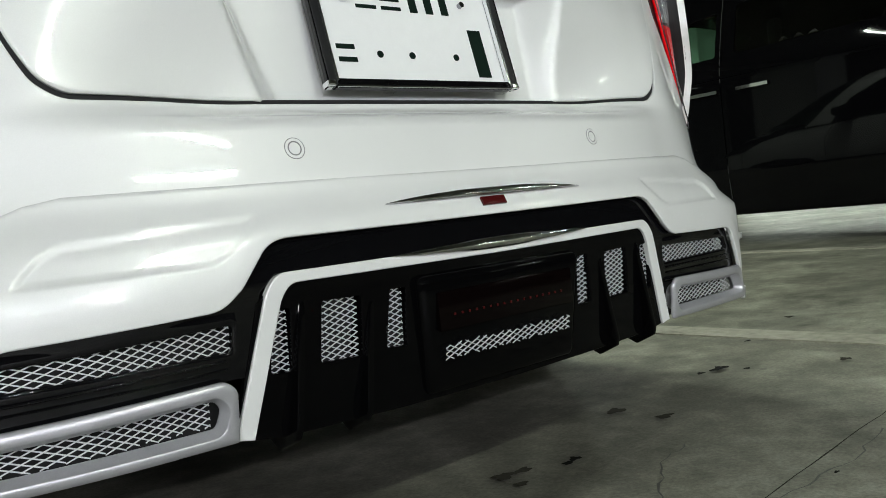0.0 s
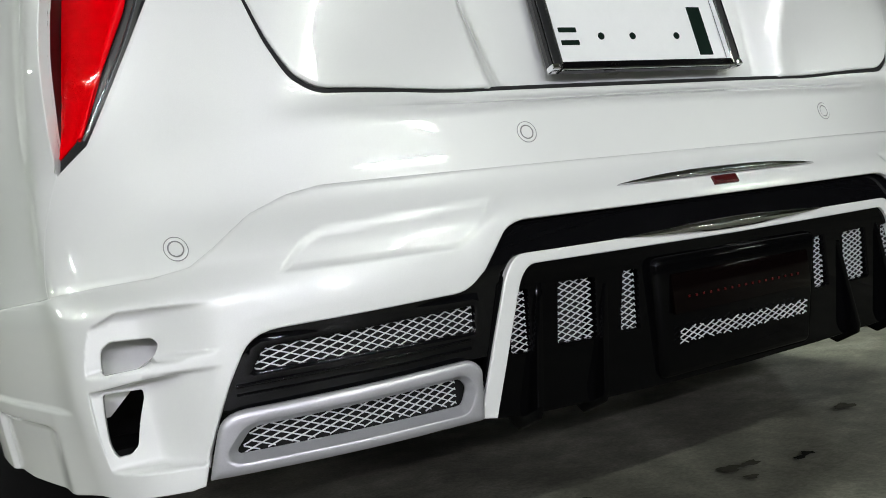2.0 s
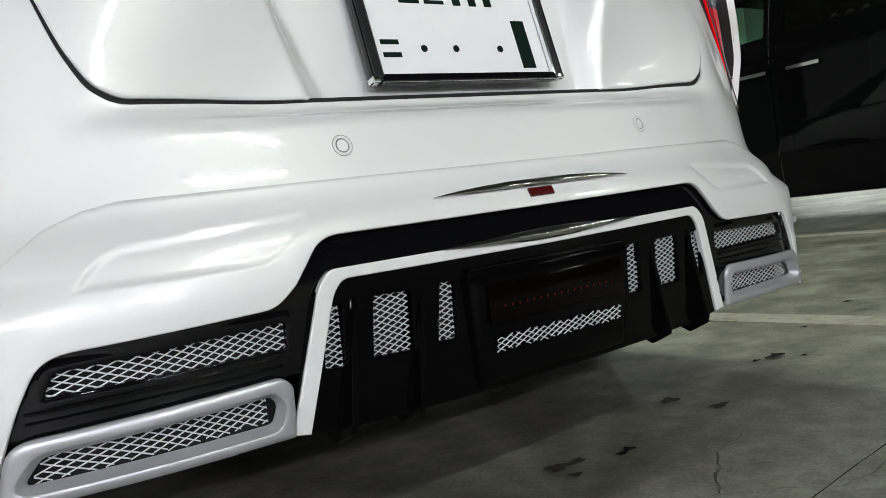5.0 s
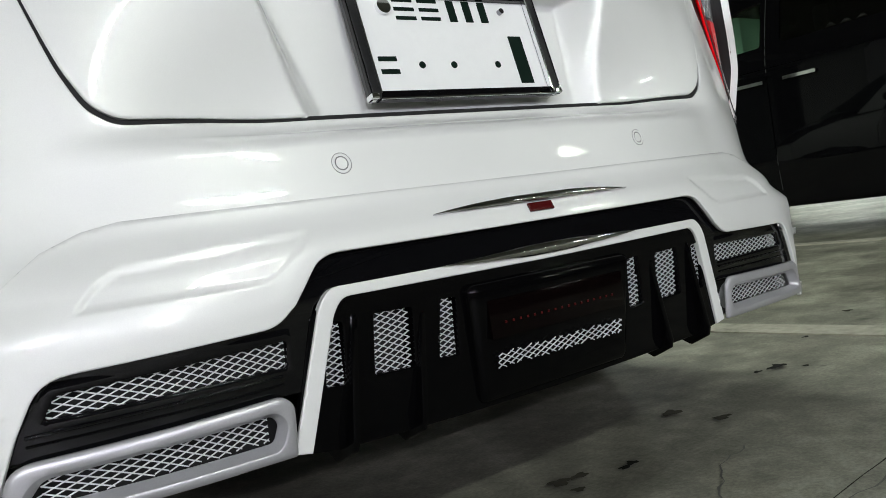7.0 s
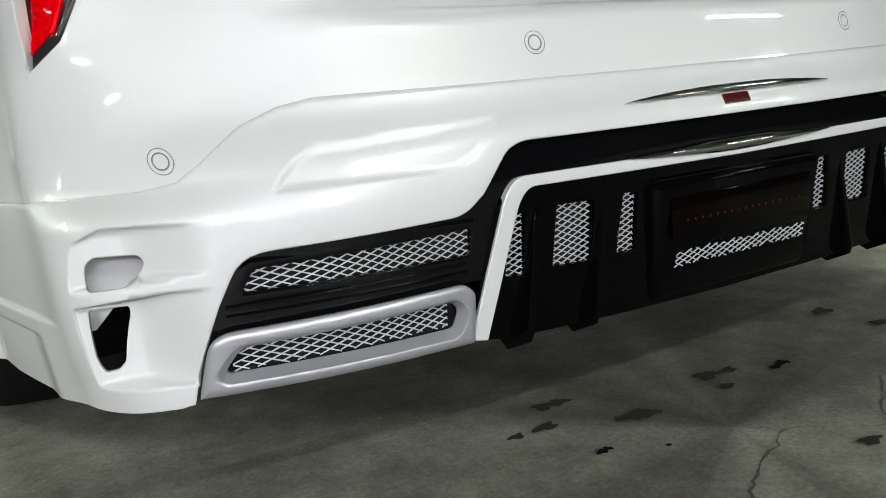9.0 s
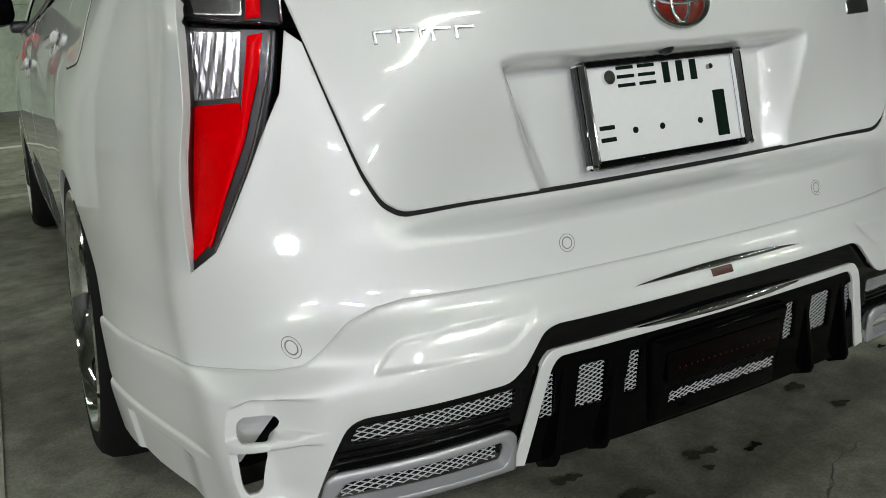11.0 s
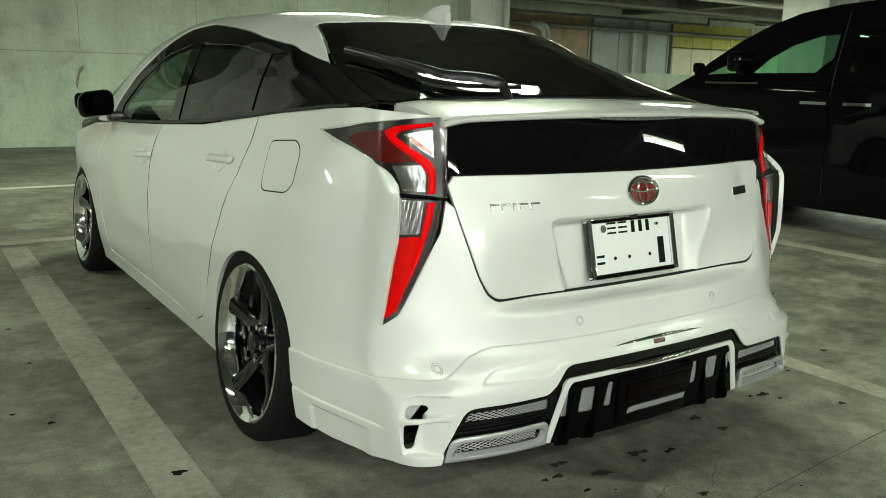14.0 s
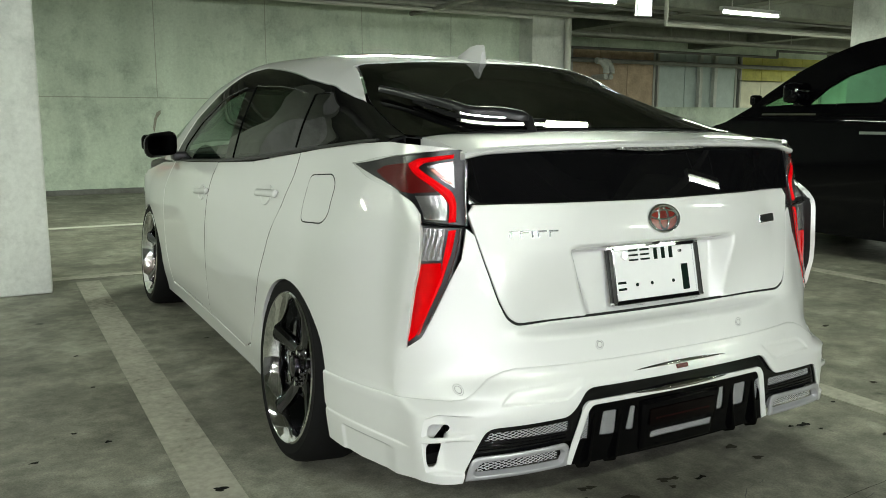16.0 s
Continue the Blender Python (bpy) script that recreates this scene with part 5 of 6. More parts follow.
def tail_lamp(s):
    sg = (lambda p: p) if s > 0 else flip
    lamp = empty("tail_lamp", (-0.70 * s, 0.25, 0.85), car, label="tall boomerang tail lamp in red and clear with black edge")
    up = rounded(UP_OUT, [.004, 0, .01, .012, .006, .01, .006, .006, .01, .02, .03, .02])
    lo = rounded(LO_OUT, [.006, .006, .01, .02, .02, .01, .004, .01, .02, .02])
    for nm, o in (("upper_housing", up), ("lower_housing", lo)):
        panel(nm, lens_at(-0.002), sg(o), LAMP_DARK, lamp, step=0.012, thick=0.03, edge=0.002)
    low_bar = [X(0.640, 0.8569), X(0.654, 0.7973), X(0.683, 0.7145), X(0.725, 0.6263), X(0.742, 0.5799), X(0.750, 0.5768), X(0.723, 0.6416), X(0.703, 0.6960), X(0.685, 0.7393), X(0.680, 0.7740), X(0.670, 0.8169), X(0.662, 0.8541)]
    low_bar = rounded(low_bar, [.003, .01, .01, .01, .003, .003, .01, .01, .01, .01, .01, .003])

    def fine(p, n=60):
        p = np.array(p)
        d = np.concatenate([[0], np.cumsum(np.linalg.norm(np.diff(p, axis=0), axis=1))])
        f = pchip(d, p)
        return [tuple(q) for q in f(np.linspace(0, d[-1], n))]
    zig = [X(0.627, 1.0527), X(0.702, 1.0400), Y(0.304, 1.0272), Y(0.301, 1.0171), Y(0.280, 0.9983), X(0.685, 0.9645), X(0.661, 0.9384), X(0.652, 0.9181), X(0.661, 0.8726), X(0.639, 0.8731), X(0.631, 0.9285), X(0.639, 0.9550), X(0.670, 0.9813), X(0.704, 1.0153), X(0.695, 1.0254), X(0.629, 1.0396)]
    zig = rounded(zig, [.002, .004, .004, .008, .01, .02, .02, .02, .002, .002, .02, .02, .02, .006, .004, .002])

    def dome(a, z):
        q = np.stack([np.abs(a), z], -1).reshape(-1, 2)
        return (0.007 * np.sqrt(np.clip(sdf(q, np.array(zig)) / 0.011, 0, 1))).reshape(np.shape(a))
    panel("light_bar", lens_at(0.001, dome), sg(zig), RED_BAR, lamp, step=0.004, thick=0.003, label="bent red light bar")
    def low_dome(a, z):
        q = np.stack([np.abs(a), z], -1).reshape(-1, 2)
        return (0.006 * np.sqrt(np.clip(sdf(q, np.array(low_bar)) / 0.011, 0, 1))).reshape(np.shape(a))
    panel("light_bar", lens_at(0.001, low_dome), sg(low_bar), RED_BAR, lamp, step=0.004, thick=0.003, label="red light bar")
    block = [Y(0.202, 0.7678), X(0.682, 0.7686), X(0.682, 0.7394), X(0.701, 0.6960), X(0.720, 0.6414), X(0.751, 0.5770), Y(0.215, 0.5590), Y(0.214, 0.6124), Y(0.208, 0.6909)]
    panel("brake_lens", lens_at(0.001), sg(rounded(block, .004)), RED_LENS, lamp, step=0.008, thick=0.004, label="bright red brake lamp lens")

    def facets(kx, kz, amp):
        def d(a, z):
            return amp * (np.sin(np.asarray(a) * kx) * np.cos(np.asarray(z) * kz) + 0.5 * np.sin(np.asarray(a) * kx * 2.3 + 1) * np.sin(np.asarray(z) * kz * 1.7))
        return d
    for nm, o in (("indicator_reflector", [X(0.692, 1.0213), X(0.631, 1.0344), X(0.632, 0.9632), X(0.664, 0.9844)]),
                  ("reverse_reflector", [Y(0.257, 0.9441), X(0.663, 0.9465), X(0.655, 0.9231), X(0.663, 0.8787), X(0.722, 0.8875), X(0.721, 0.9110)]),
                  ("reverse_reflector", [Y(0.203, 0.8648), X(0.667, 0.8599), X(0.682, 0.7739), Y(0.202, 0.7742)])):
        panel(nm, lens_at(-0.0006, facets(260, 120, 0.0007)), sg(rounded(o, .003)), REFLECTOR, lamp, step=0.004, thick=0.003, label="faceted clear silver reflector")
    panel("amber_bulb", lens_at(0.003), sg(rounded([X(0.686, 1.0119), X(0.678, 1.0160), X(0.640, 0.9825), X(0.635, 0.9693), X(0.653, 0.9804)], .004)), RED_BROWN, lamp, step=0.008, thick=0.003, label="red-brown patch on the reflector")
    dred = [Y(0.449, 0.9998), Y(0.416, 1.0155), Y(0.310, 1.0283), Y(0.297, 1.0170), Y(0.277, 0.9982), X(0.684, 0.9646), X(0.672, 0.9534), Y(0.267, 0.9487), Y(0.302, 0.9518)]
    panel("dark_lens", lens_at(-0.0002), sg(rounded(dred, .004)), RED_DARK, lamp, step=0.01, thick=0.003, label="dark red lens field")
    strip("lens_seam", lens_at(0.0088), sg(fine([Y(0.314, 1.0394), Y(0.305, 1.0112), Y(0.289, 0.9817), Y(0.273, 0.9529)], 24)), 0.0012, SMOKE_CHROME, lamp, 0.0008)
    for nm, o in (("upper_lens", up), ("lower_lens", lo)):
        panel(nm, lens_at(0.009), sg(o), CLEAR, lamp, step=0.012, thick=0.010, edge=0.004, label="clear outer lens")
    zs = np.linspace(.548, .945, 40)
    rim, n_rim, _, _ = frame_of(quarter_skin, np.stack([s * lamp_edge(zs), zs], 1))
    foot = lens_at(-0.006)(s * (lamp_edge(zs) - 0.004), zs)
    rim = rim - n_rim * 0.012
    bm = bmesh.new()
    cols = [[bm.verts.new(rim[i] * (1 - t) + foot[i] * t) for t in (0, 0.5, 1)] for i in range(len(zs))]
    for c0, c1 in zip(cols, cols[1:]):
        for j in range(2):
            bm.faces.new((c0[j], c0[j + 1], c1[j + 1], c1[j]))
    part("side_wall", bm, LAMP_DARK, lamp, "smoked lamp side behind the body fin", smooth=True)
    edge = [X(0.601, 1.0548), X(0.605, 0.9980), X(0.611, 0.9267), X(0.617, 0.8644)]
    strip("chrome_edge", lens_at(0.013), sg(fine(edge, 30)), 0.005, SMOKE_CHROME, lamp, 0.003, "grey lens edge")
    strip("chrome_edge", lens_at(0.0085), sg(fine([X(0.631, 0.8569), X(0.645, 0.7954), X(0.673, 0.7125), X(0.7165, 0.6205), X(0.739, 0.5755)], 40)), 0.0035, SMOKE_CHROME, lamp, 0.002, "grey chrome line inside the lens")
    strip("chrome_edge", lens_at(0.012), sg(fine([Y(0.207, 0.8773), X(0.688, 0.8713), X(0.651, 0.8667), X(0.620, 0.8618)], 24)), 0.005, BLACK_GLOSS, lamp, 0.004, "black joint between the lenses")


for side in (1, -1):
    tail_lamp(side)


# ---- cabin ----
def greenhouse():
    C = cabin()
    rail = [HV(.885, 1.045), HV(.97, 1.11), HV(1.055, 1.17), HV(1.2, 1.185), HV(1.38, 1.17), HV(1.765, 1.05), HV(2.05, .975), HV(2.3, 1.03), HV(2.615, 1.175), HV(2.885, 1.40), HV(2.99, 1.73), HV(3.05, 1.99)]
    a_in = [HV(3.32, 1.99), HV(3.12, 1.35), HV(2.92, 1.05), HV(2.78, .80), HV(2.74, .4), HV(2.74, 0)]
    tail = [HV(1.115, 0), HV(1.115, .4), HV(1.13, .62), HV(1.17, .80), HV(1.165, .88), HV(1.08, .915), HV(.97, .965), HV(.90, 1.02)]
    half = tail + rail + a_in
    panel("roof", C, both_sides(half), PAINT, car, step=0.02, thick=0.02, edge=0.004, label="white roof ending in pointed sail panels")
    gl = [HV(1.108, 0), HV(1.108, .4), HV(1.122, .62), HV(1.158, .80), HV(1.153, .86), HV(1.07, .895), HV(.96, .945), HV(.88, 1.0), HV(.64, 1.08), HV(.46, 1.17), HV(.43, 1.0), HV(.415, .6), HV(.41, 0)]
    gate = [o for o in bpy.data.objects if o.name == "tailgate"][0]
    panel("rear_glass", cabin(-0.002), both_sides(gl), GLASS_SMOKE, gate, step=0.03, thick=0.004, label="dark privacy rear window glass")
    panel("rear_glass_border", cabin(-0.008), both_sides(gl), BLACK_DEEP, gate, holes=[both_sides([HV(1.06, 0), HV(1.06, .4), HV(1.04, .72), HV(.9, .80), HV(.60, .86), HV(.50, .84), HV(.47, .4), HV(.465, 0)])], step=0.03, thick=0.002, label="black border band of the rear window")
    for s in (1, -1):
        sg = (lambda p: p) if s > 0 else (lambda p: [(a, -b) for a, b in p])
        frame_o = [HV(.875, 1.055)] + [(y, b + 0.004) for y, b in rail[1:]] + [HV(2.97, 2.0), HV(2.4, 2.0), HV(1.6, 2.0), HV(1.15, 2.0), HV(.80, 2.0), HV(.46, 1.98), HV(.46, 1.19), HV(.64, 1.095), HV(.80, 1.035)]
        panes = [("front_window", [H(2.86, 1.0), H(2.70, 1.13), H(2.45, 1.235), H(2.12, 1.285), H(2.05, 1.10), H(2.02, .965), H(2.84, .935)], GLASS_CLEAR),
                 ("rear_window", [H(2.0, 1.285), H(1.66, 1.275), H(1.30, 1.238), H(1.25, 1.10), H(1.225, 1.03), H(1.90, .975), H(1.955, 1.12)], GLASS_SMOKE2),
                 ("quarter_window", [H(1.24, 1.235), H(1.11, 1.235), H(1.02, 1.13), H(.955, 1.062), H(1.165, 1.042)], GLASS_SMOKE2)]
        panes = [(n, rounded(p, .012), m) for n, p, m in panes]
        panel("window_frame", cabin(-0.004), sg(frame_o), BLACK_GLOSS, car, holes=[sg(p) for _, p, _ in panes], step=0.03, thick=0.02, label="gloss black window surround")
        for n, p, m in panes:
            c = np.array(p).mean(0)
            grown = [tuple(c + (np.array(q) - c) * 1.04) for q in p]
            panel(n, cabin(-0.008), sg(grown), m, car, step=0.05, thick=0.003)
        strip("belt_moulding", cabin(0.0), sg([HV(y, 1.985) for y in np.linspace(.50, 2.95, 50)]), 0.012, BLACK_TRIM, car, 0.006, "black belt moulding")
    ws = [HV(2.75, 0), HV(2.75, .4), HV(2.79, .78), HV(2.93, 1.03), HV(3.13, 1.32), HV(3.33, 1.96), HV(3.7, 1.9), HV(3.78, .8), HV(3.80, 0)]
    panel("windscreen", cabin(-0.004), both_sides(ws), GLASS_CLEAR, car, step=0.05, thick=0.004)
    # bonnet
    bm = bmesh.new()
    n = 13
    rows = []
    for j, y in enumerate(np.linspace(3.72, 4.42, 9)):
        t = j / 8
        zc = 0.985 - 0.06 * t - 0.16 * t**2.4
        hw = 0.80 - 0.12 * t**2
        rows.append([bm.verts.new((-hw + 2 * hw * i / (n - 1), y, zc - 0.10 * abs(2 * i / (n - 1) - 1) ** 2.5)) for i in range(n)])
    for a, b in zip(rows, rows[1:]):
        for i in range(n - 1):
            bm.faces.new((a[i], a[i + 1], b[i + 1], b[i]))
    part("bonnet", bm, PAINT, car, smooth=True)
    # shark fin aerial
    bm = bmesh.new()
    prof = [(1.092, 1.419, .006), (1.100, 1.425, .008), (1.150, 1.428, .010), (1.200, 1.424, .012), (1.242, 1.411, .012), (1.305, 1.389, .005)]
    top = [bm.verts.new((0, y, z)) for y, z, w in prof]
    base = [[bm.verts.new((sx * (w + 0.007), y if i else 1.107, 1.352 + 0.03 * (y - 1.1) / .2)) for i, (y, z, w) in enumerate(prof)] for sx in (-1, 1)]
    mids = [[bm.verts.new((sx * w * 0.8, y, z * .6 + (1.357 + 0.03 * (y - 1.1) / .2) * .4)) for y, z, w in prof] for sx in (-1, 1)]
    for k in range(2):
        for i in range(len(prof) - 1):
            bm.faces.new((top[i], top[i + 1], mids[k][i + 1], mids[k][i]))
            bm.faces.new((mids[k][i], mids[k][i + 1], base[k][i + 1], base[k][i]))
    bm.faces.new((top[0], mids[0][0], base[0][0], base[1][0], mids[1][0]))
    part("shark_fin_aerial", bm, PAINT, car, "white shark fin aerial", smooth=True, angle=50)
    # rear wiper
    wip = empty("rear_wiper", (-0.25, 0.42, 1.13), car, label="black rear wiper under a moulded cover")
    fnw = cabin(0.022)
    arm = [HV(y, v) for y, v in ((.555, .595), (.60, .63), (.675, .709), (.76, .79), (.850, .885))]
    d = np.array(arm)
    f = pchip(np.arange(len(d)), d)
    strip("wiper_arm", cabin(0.016), [tuple(q) for q in f(np.linspace(0, len(d) - 1, 40))], 0.024, BLACK_TRIM, wip, 0.018, taper=False)
    cover = [HV(y, v) for y, v in ((.415, .325), (.440, .369), (.458, .40), (.469, .426), (.485, .51), (.505, .558), (.56, .60), (.62, .655), (.72, .755))]
    d = np.array(cover)
    f = pchip(np.arange(len(d)), d)
    strip("wiper_cover", fnw, [tuple(q) for q in f(np.linspace(0, len(d) - 1, 50))], 0.046, BLACK_TRIM, wip, 0.028, taper="end")
    blade = [HV(y, v) for y, v in ((.44, .22), (.455, .45), (.52, .62), (.70, .74))]
    d2 = np.array(blade)
    f2 = pchip(np.arange(len(d2)), d2)
    strip("wiper_blade", cabin(0.006), [tuple(q) for q in f2(np.linspace(0, 3, 40))], 0.014, RUBBER, wip, 0.012)
    bm = bmesh.new()
    bm_tube(bm, (-0.245, 0.40, 1.085), (-0.245, 0.435, 1.145), 0.016, 16)
    part("wiper_pivot", bm, BLACK_TRIM, wip, smooth=True)


GLASS_SMOKE2 = glass_mat("side_privacy_glass", (0.035, 0.045, 0.037))
greenhouse()


# ---- wheels ----
def wheel(name, at, out, parent, rim_mat, spoke_mat, r_rim=0.266, r_tyre=0.316, width=0.225, spokes=5, camber=0.0, label=""):
    """a wheel with its outer face at the point at, facing out (+1: +x, -1: -x)"""
    w = empty(name, at, parent, label=label)
    m = Matrix.Translation(at) @ Matrix.Rotation(radians(camber) * out, 4, "Y") @ (Matrix.Identity(4) if out > 0 else Matrix.Rotation(math.pi, 4, "Z"))
    R, T = r_rim, r_tyre
    bm = bmesh.new()
    bm_lathe(bm, [(-width, R - .012), (-width - .004, R + .02), (-width + .012, T - .006), (-width + .03, T), (-.045, T), (-.022, T - .004), (-.004, T - .016), (.004, (R + T) / 2), (.001, R + .004), (-.008, R - .004)], 64, m)
    part("tyre", bm, RUBBER, w, "low-profile black tyre", smooth=True, angle=30)
    bm = bmesh.new()
    bm_lathe(bm, [(-.010, R - .006), (.001, R + .001), (.005, R - .003), (.003, R - .008), (-.010, R - .014), (-.014, R - .022), (-.05, R - .030), (-.09, R - .034), (-width + .01, R - .036)], 72, m)
    part("rim", bm, rim_mat, w, "polished deep-dish rim", smooth=True, angle=60)
    bm = bmesh.new()
    bm_lathe(bm, [(-.11, 0.0001), (-.11, .15), (-.118, .16), (-.135, .16)], 40, m)
    part("brake_disc", bm, SMOKE_CHROME, w, smooth=True, angle=30)
    bm = bmesh.new()
    bm_lathe(bm, [(-.150, 0.0001), (-.150, R - .04)], 40, m)
    part("wheel_back", bm, BLACK_DEEP, w)
    for i in range(spokes):
        a = 2 * math.pi * i / spokes + 0.3
        bm = bmesh.new()
        secs = [(.045, -.045, .040, .034), (.10, -.050, .031, .030), (.17, -.040, .027, .026), (R - .040, -.022, .031, .022), (R - .020, -.018, .038, .026)]
        rings = []
        for r, x, hw, dp in secs:
            rings.append([bm.verts.new((xx, r, ww)) for xx, ww in ((x - dp, -hw), (x - .008, -hw), (x, -hw * .55), (x, hw * .55), (x - .008, hw), (x - dp, hw))])
        for p, q in zip(rings, rings[1:]):
            for j in range(6):
                bm.faces.new((p[j], p[(j + 1) % 6], q[(j + 1) % 6], q[j]))
        bm.faces.new(rings[0])
        bm.faces.new(rings[-1])
        bmesh.ops.transform(bm, matrix=m @ Matrix.Rotation(a, 4, "X"), verts=bm.verts)
        part("spoke", bm, spoke_mat, w, smooth=True, angle=35)
    bm = bmesh.new()
    bm_lathe(bm, [(-.08, .075), (-.05, .075), (-.046, .07), (-.050, .045), (-.040, .036), (-.020, .034), (-.016, .028), (-.016, .0001)], 36, m)
    part("hub", bm, spoke_mat, w, smooth=True, angle=35)
    for i in range(5):
        a = 2 * math.pi * i / 5
        bm = bmesh.new()
        y, z = .056 * math.cos(a), .056 * math.sin(a)
        bm_tube(bm, (-.052, y, z), (-.026, y, z), .0095, 6, .0085)
        bmesh.ops.transform(bm, matrix=m, verts=bm.verts)
        part("wheel_nut", bm, CHROME, w)
    return w


for out in (-1, 1):
    wheel("wheel", (out * 0.882, 0.908, 0.318), out, car, CHROME, SPOKE, r_rim=0.254, width=0.195, camber=-5.0, label="low-profile tyre on a five-spoke dark chrome rim")
    wheel("wheel", (out * 0.880, 3.60, 0.318), out, car, CHROME, SPOKE, r_rim=0.254, camber=-4.0, label="low-profile tyre on a five-spoke dark chrome rim")
for s in (1, -1):
    for c in (ARCH, ARCH_F):
        bm = bmesh.new()
        bm_lathe(bm, [(-0.03, c[2] + .015), (-0.30, c[2] + .01), (-0.30, 0.01)], 40, Matrix.Translation((-s * 0.855, c[0], c[1])) @ (Matrix.Rotation(math.pi, 4, "Z") if s > 0 else Matrix.Identity(4)))
        for v in bm.verts:
            v.co.z = max(v.co.z, 0.2)
        part("arch_liner", bm, BLACK_DEEP, car)


# ---- side details ----
def side_details(s):
    sg = (lambda p: p) if s > 0 else flip
    for y0, y1, z0, z1 in ((1.17, 1.40, .876, .862), (2.12, 2.35, .815, .796)):
        grip = rounded([Y(y0, z0 - .017), Y(y0 - .004, z0 + .015), Y(y1, z1 + .017), Y(y1 + .004, z1 - .015)], 0.015)
        c = np.array(grip)

        def bow(a, z, c=c):
            q = np.stack([np.abs(a), z], -1).reshape(-1, 2)
            k = np.clip(sdf(q, c) / 0.016, 0, 1)
            return (0.014 * np.sqrt(1 - (1 - k) ** 2)).reshape(np.shape(a))
        panel("door_handle", on_body(0.005, bow), sg(grip), PAINT, car, step=0.006, thick=0.012, edge=0.004, label="white pull door handle")
        yc, zc = (y0 + y1) / 2 + 0.01, (z0 + z1) / 2 - 0.006
        cup = [Y(yc + 0.062 * math.cos(t), zc + 0.036 * math.sin(t)) for t in np.linspace(0, 2 * math.pi, 33)[:-1]]
        e = np.array(cup)

        def dish(a, z, e=e):
            q = np.stack([np.abs(a), z], -1).reshape(-1, 2)
            return (0.0025 * smooth01(1 - sdf(q, e) / 0.009)).reshape(np.shape(a))
        panel("handle_cup", on_body(0.0012, dish), sg(cup), PAINT, car, step=0.006, thick=0.003, edge=0.001)
    mir = empty("door_mirror", (-0.86 * s, 2.86, 0.98), car, label="gloss black door mirror on the front door")
    bm = bmesh.new()
    bm_box(bm, (-0.095, -0.035, -0.072), (0.092, 0.11, 0.074), 0.052, seg=5)
    for v in bm.verts:
        k = (v.co.y + 0.035) / 0.135
        v.co.x *= 1 - 0.28 * k
        v.co.z *= 1 - 0.35 * k
        v.co.z += 0.012 * (v.co.x / 0.09)
        v.co.x *= s
    bmesh.ops.transform(bm, matrix=Matrix.Translation((-s * 0.912, 2.84, 1.004)), verts=bm.verts)
    part("housing", bm, BLACK_GLOSS, mir, "gloss black mirror housing", smooth=True, angle=60)
    bm = bmesh.new()
    bm_box(bm, (-0.088, 0.050, -0.046), (0.060, 0.118, 0.064), 0.032, seg=5)
    for v in bm.verts:
        k = (v.co.y + 0.010) / 0.116
        v.co.x = v.co.x * (1 - 0.25 * k) - 0.008
        v.co.z *= 1 - 0.3 * k
        v.co.x *= s
    bmesh.ops.transform(bm, matrix=Matrix.Translation((-s * 0.918, 2.85, 1.006)), verts=bm.verts)
    part("cap", bm, BLACK_GLOSS, mir, "gloss black mirror cap", smooth=True, angle=60)
    bm = bmesh.new()
    bmesh.ops.create_circle(bm, cap_ends=True, segments=40, radius=1)
    for v in bm.verts:
        c, d = v.co.x, v.co.y
        k = (abs(c) ** 4 + abs(d) ** 4) ** -0.25
        v.co = (c * k * 0.072, 0, d * k * 0.052)
    ex = bmesh.ops.extrude_face_region(bm, geom=list(bm.faces))
    bmesh.ops.translate(bm, vec=(0, 0.004, 0), verts=[v for v in ex["geom"] if isinstance(v, bmesh.types.BMVert)])
    # glass darkened and tipped so that the lamps' reflection does not show
    bmesh.ops.transform(bm, matrix=Matrix.Translation((-s * 0.912, 2.800, 1.002)) @ Matrix.Rotation(radians(-5), 4, "X"), verts=bm.verts)
    part("mirror_glass", bm, plain("dimmed_mirror", (0.02, 0.022, 0.024), 0.03, metal=1.0), mir, "darkened mirror glass")
    bm = bmesh.new()
    bm_box(bm, (-0.05, -0.04, -0.025), (0.06, 0.05, 0.02), 0.012)
    bmesh.ops.transform(bm, matrix=Matrix.Translation((-s * 0.805, 2.87, 0.945)), verts=bm.verts)
    part("mirror_foot", bm, BLACK_TRIM, mir, smooth=True)


for s in (1, -1):
    side_details(s)


# ---- inside the cabin ----
def seat(x, y):
    st = empty("car_seat", (x, y, 0.45), car, label="dark cloth car seat with head rest")
    bm = bmesh.new()
    bm_box(bm, (x - .24, y - .05, .40), (x + .24, y + .45, .55), .05, seg=3)
    part("seat_cushion", bm, SEAT, st, smooth=True)
    bm = bmesh.new()
    bm_box(bm, (x - .23, y - .17, .50), (x + .23, y - .02, 1.08), .05, m=None, seg=3)
    for v in bm.verts:
        v.co.y -= 0.25 * (v.co.z - .5)
    part("seat_back", bm, SEAT, st, smooth=True)
    bm = bmesh.new()
    bm_box(bm, (x - .12, y - .33, 1.09), (x + .12, y - .24, 1.24), .035, seg=3)
    part("head_rest", bm, SEAT, st, smooth=True)


for x in (-.36, .36):
    seat(x, 2.35)
    seat(x, 1.45)
bm = bmesh.new()
bm_box(bm, (-.72, 3.0, .62), (.72, 3.6, .92), .06, seg=3)
part("dashboard", bm, SEAT, car, smooth=True)
box("cabin_floor", (-.70, 1.0, .26), (.70, 3.6, .30), BLACK_DEEP, car)


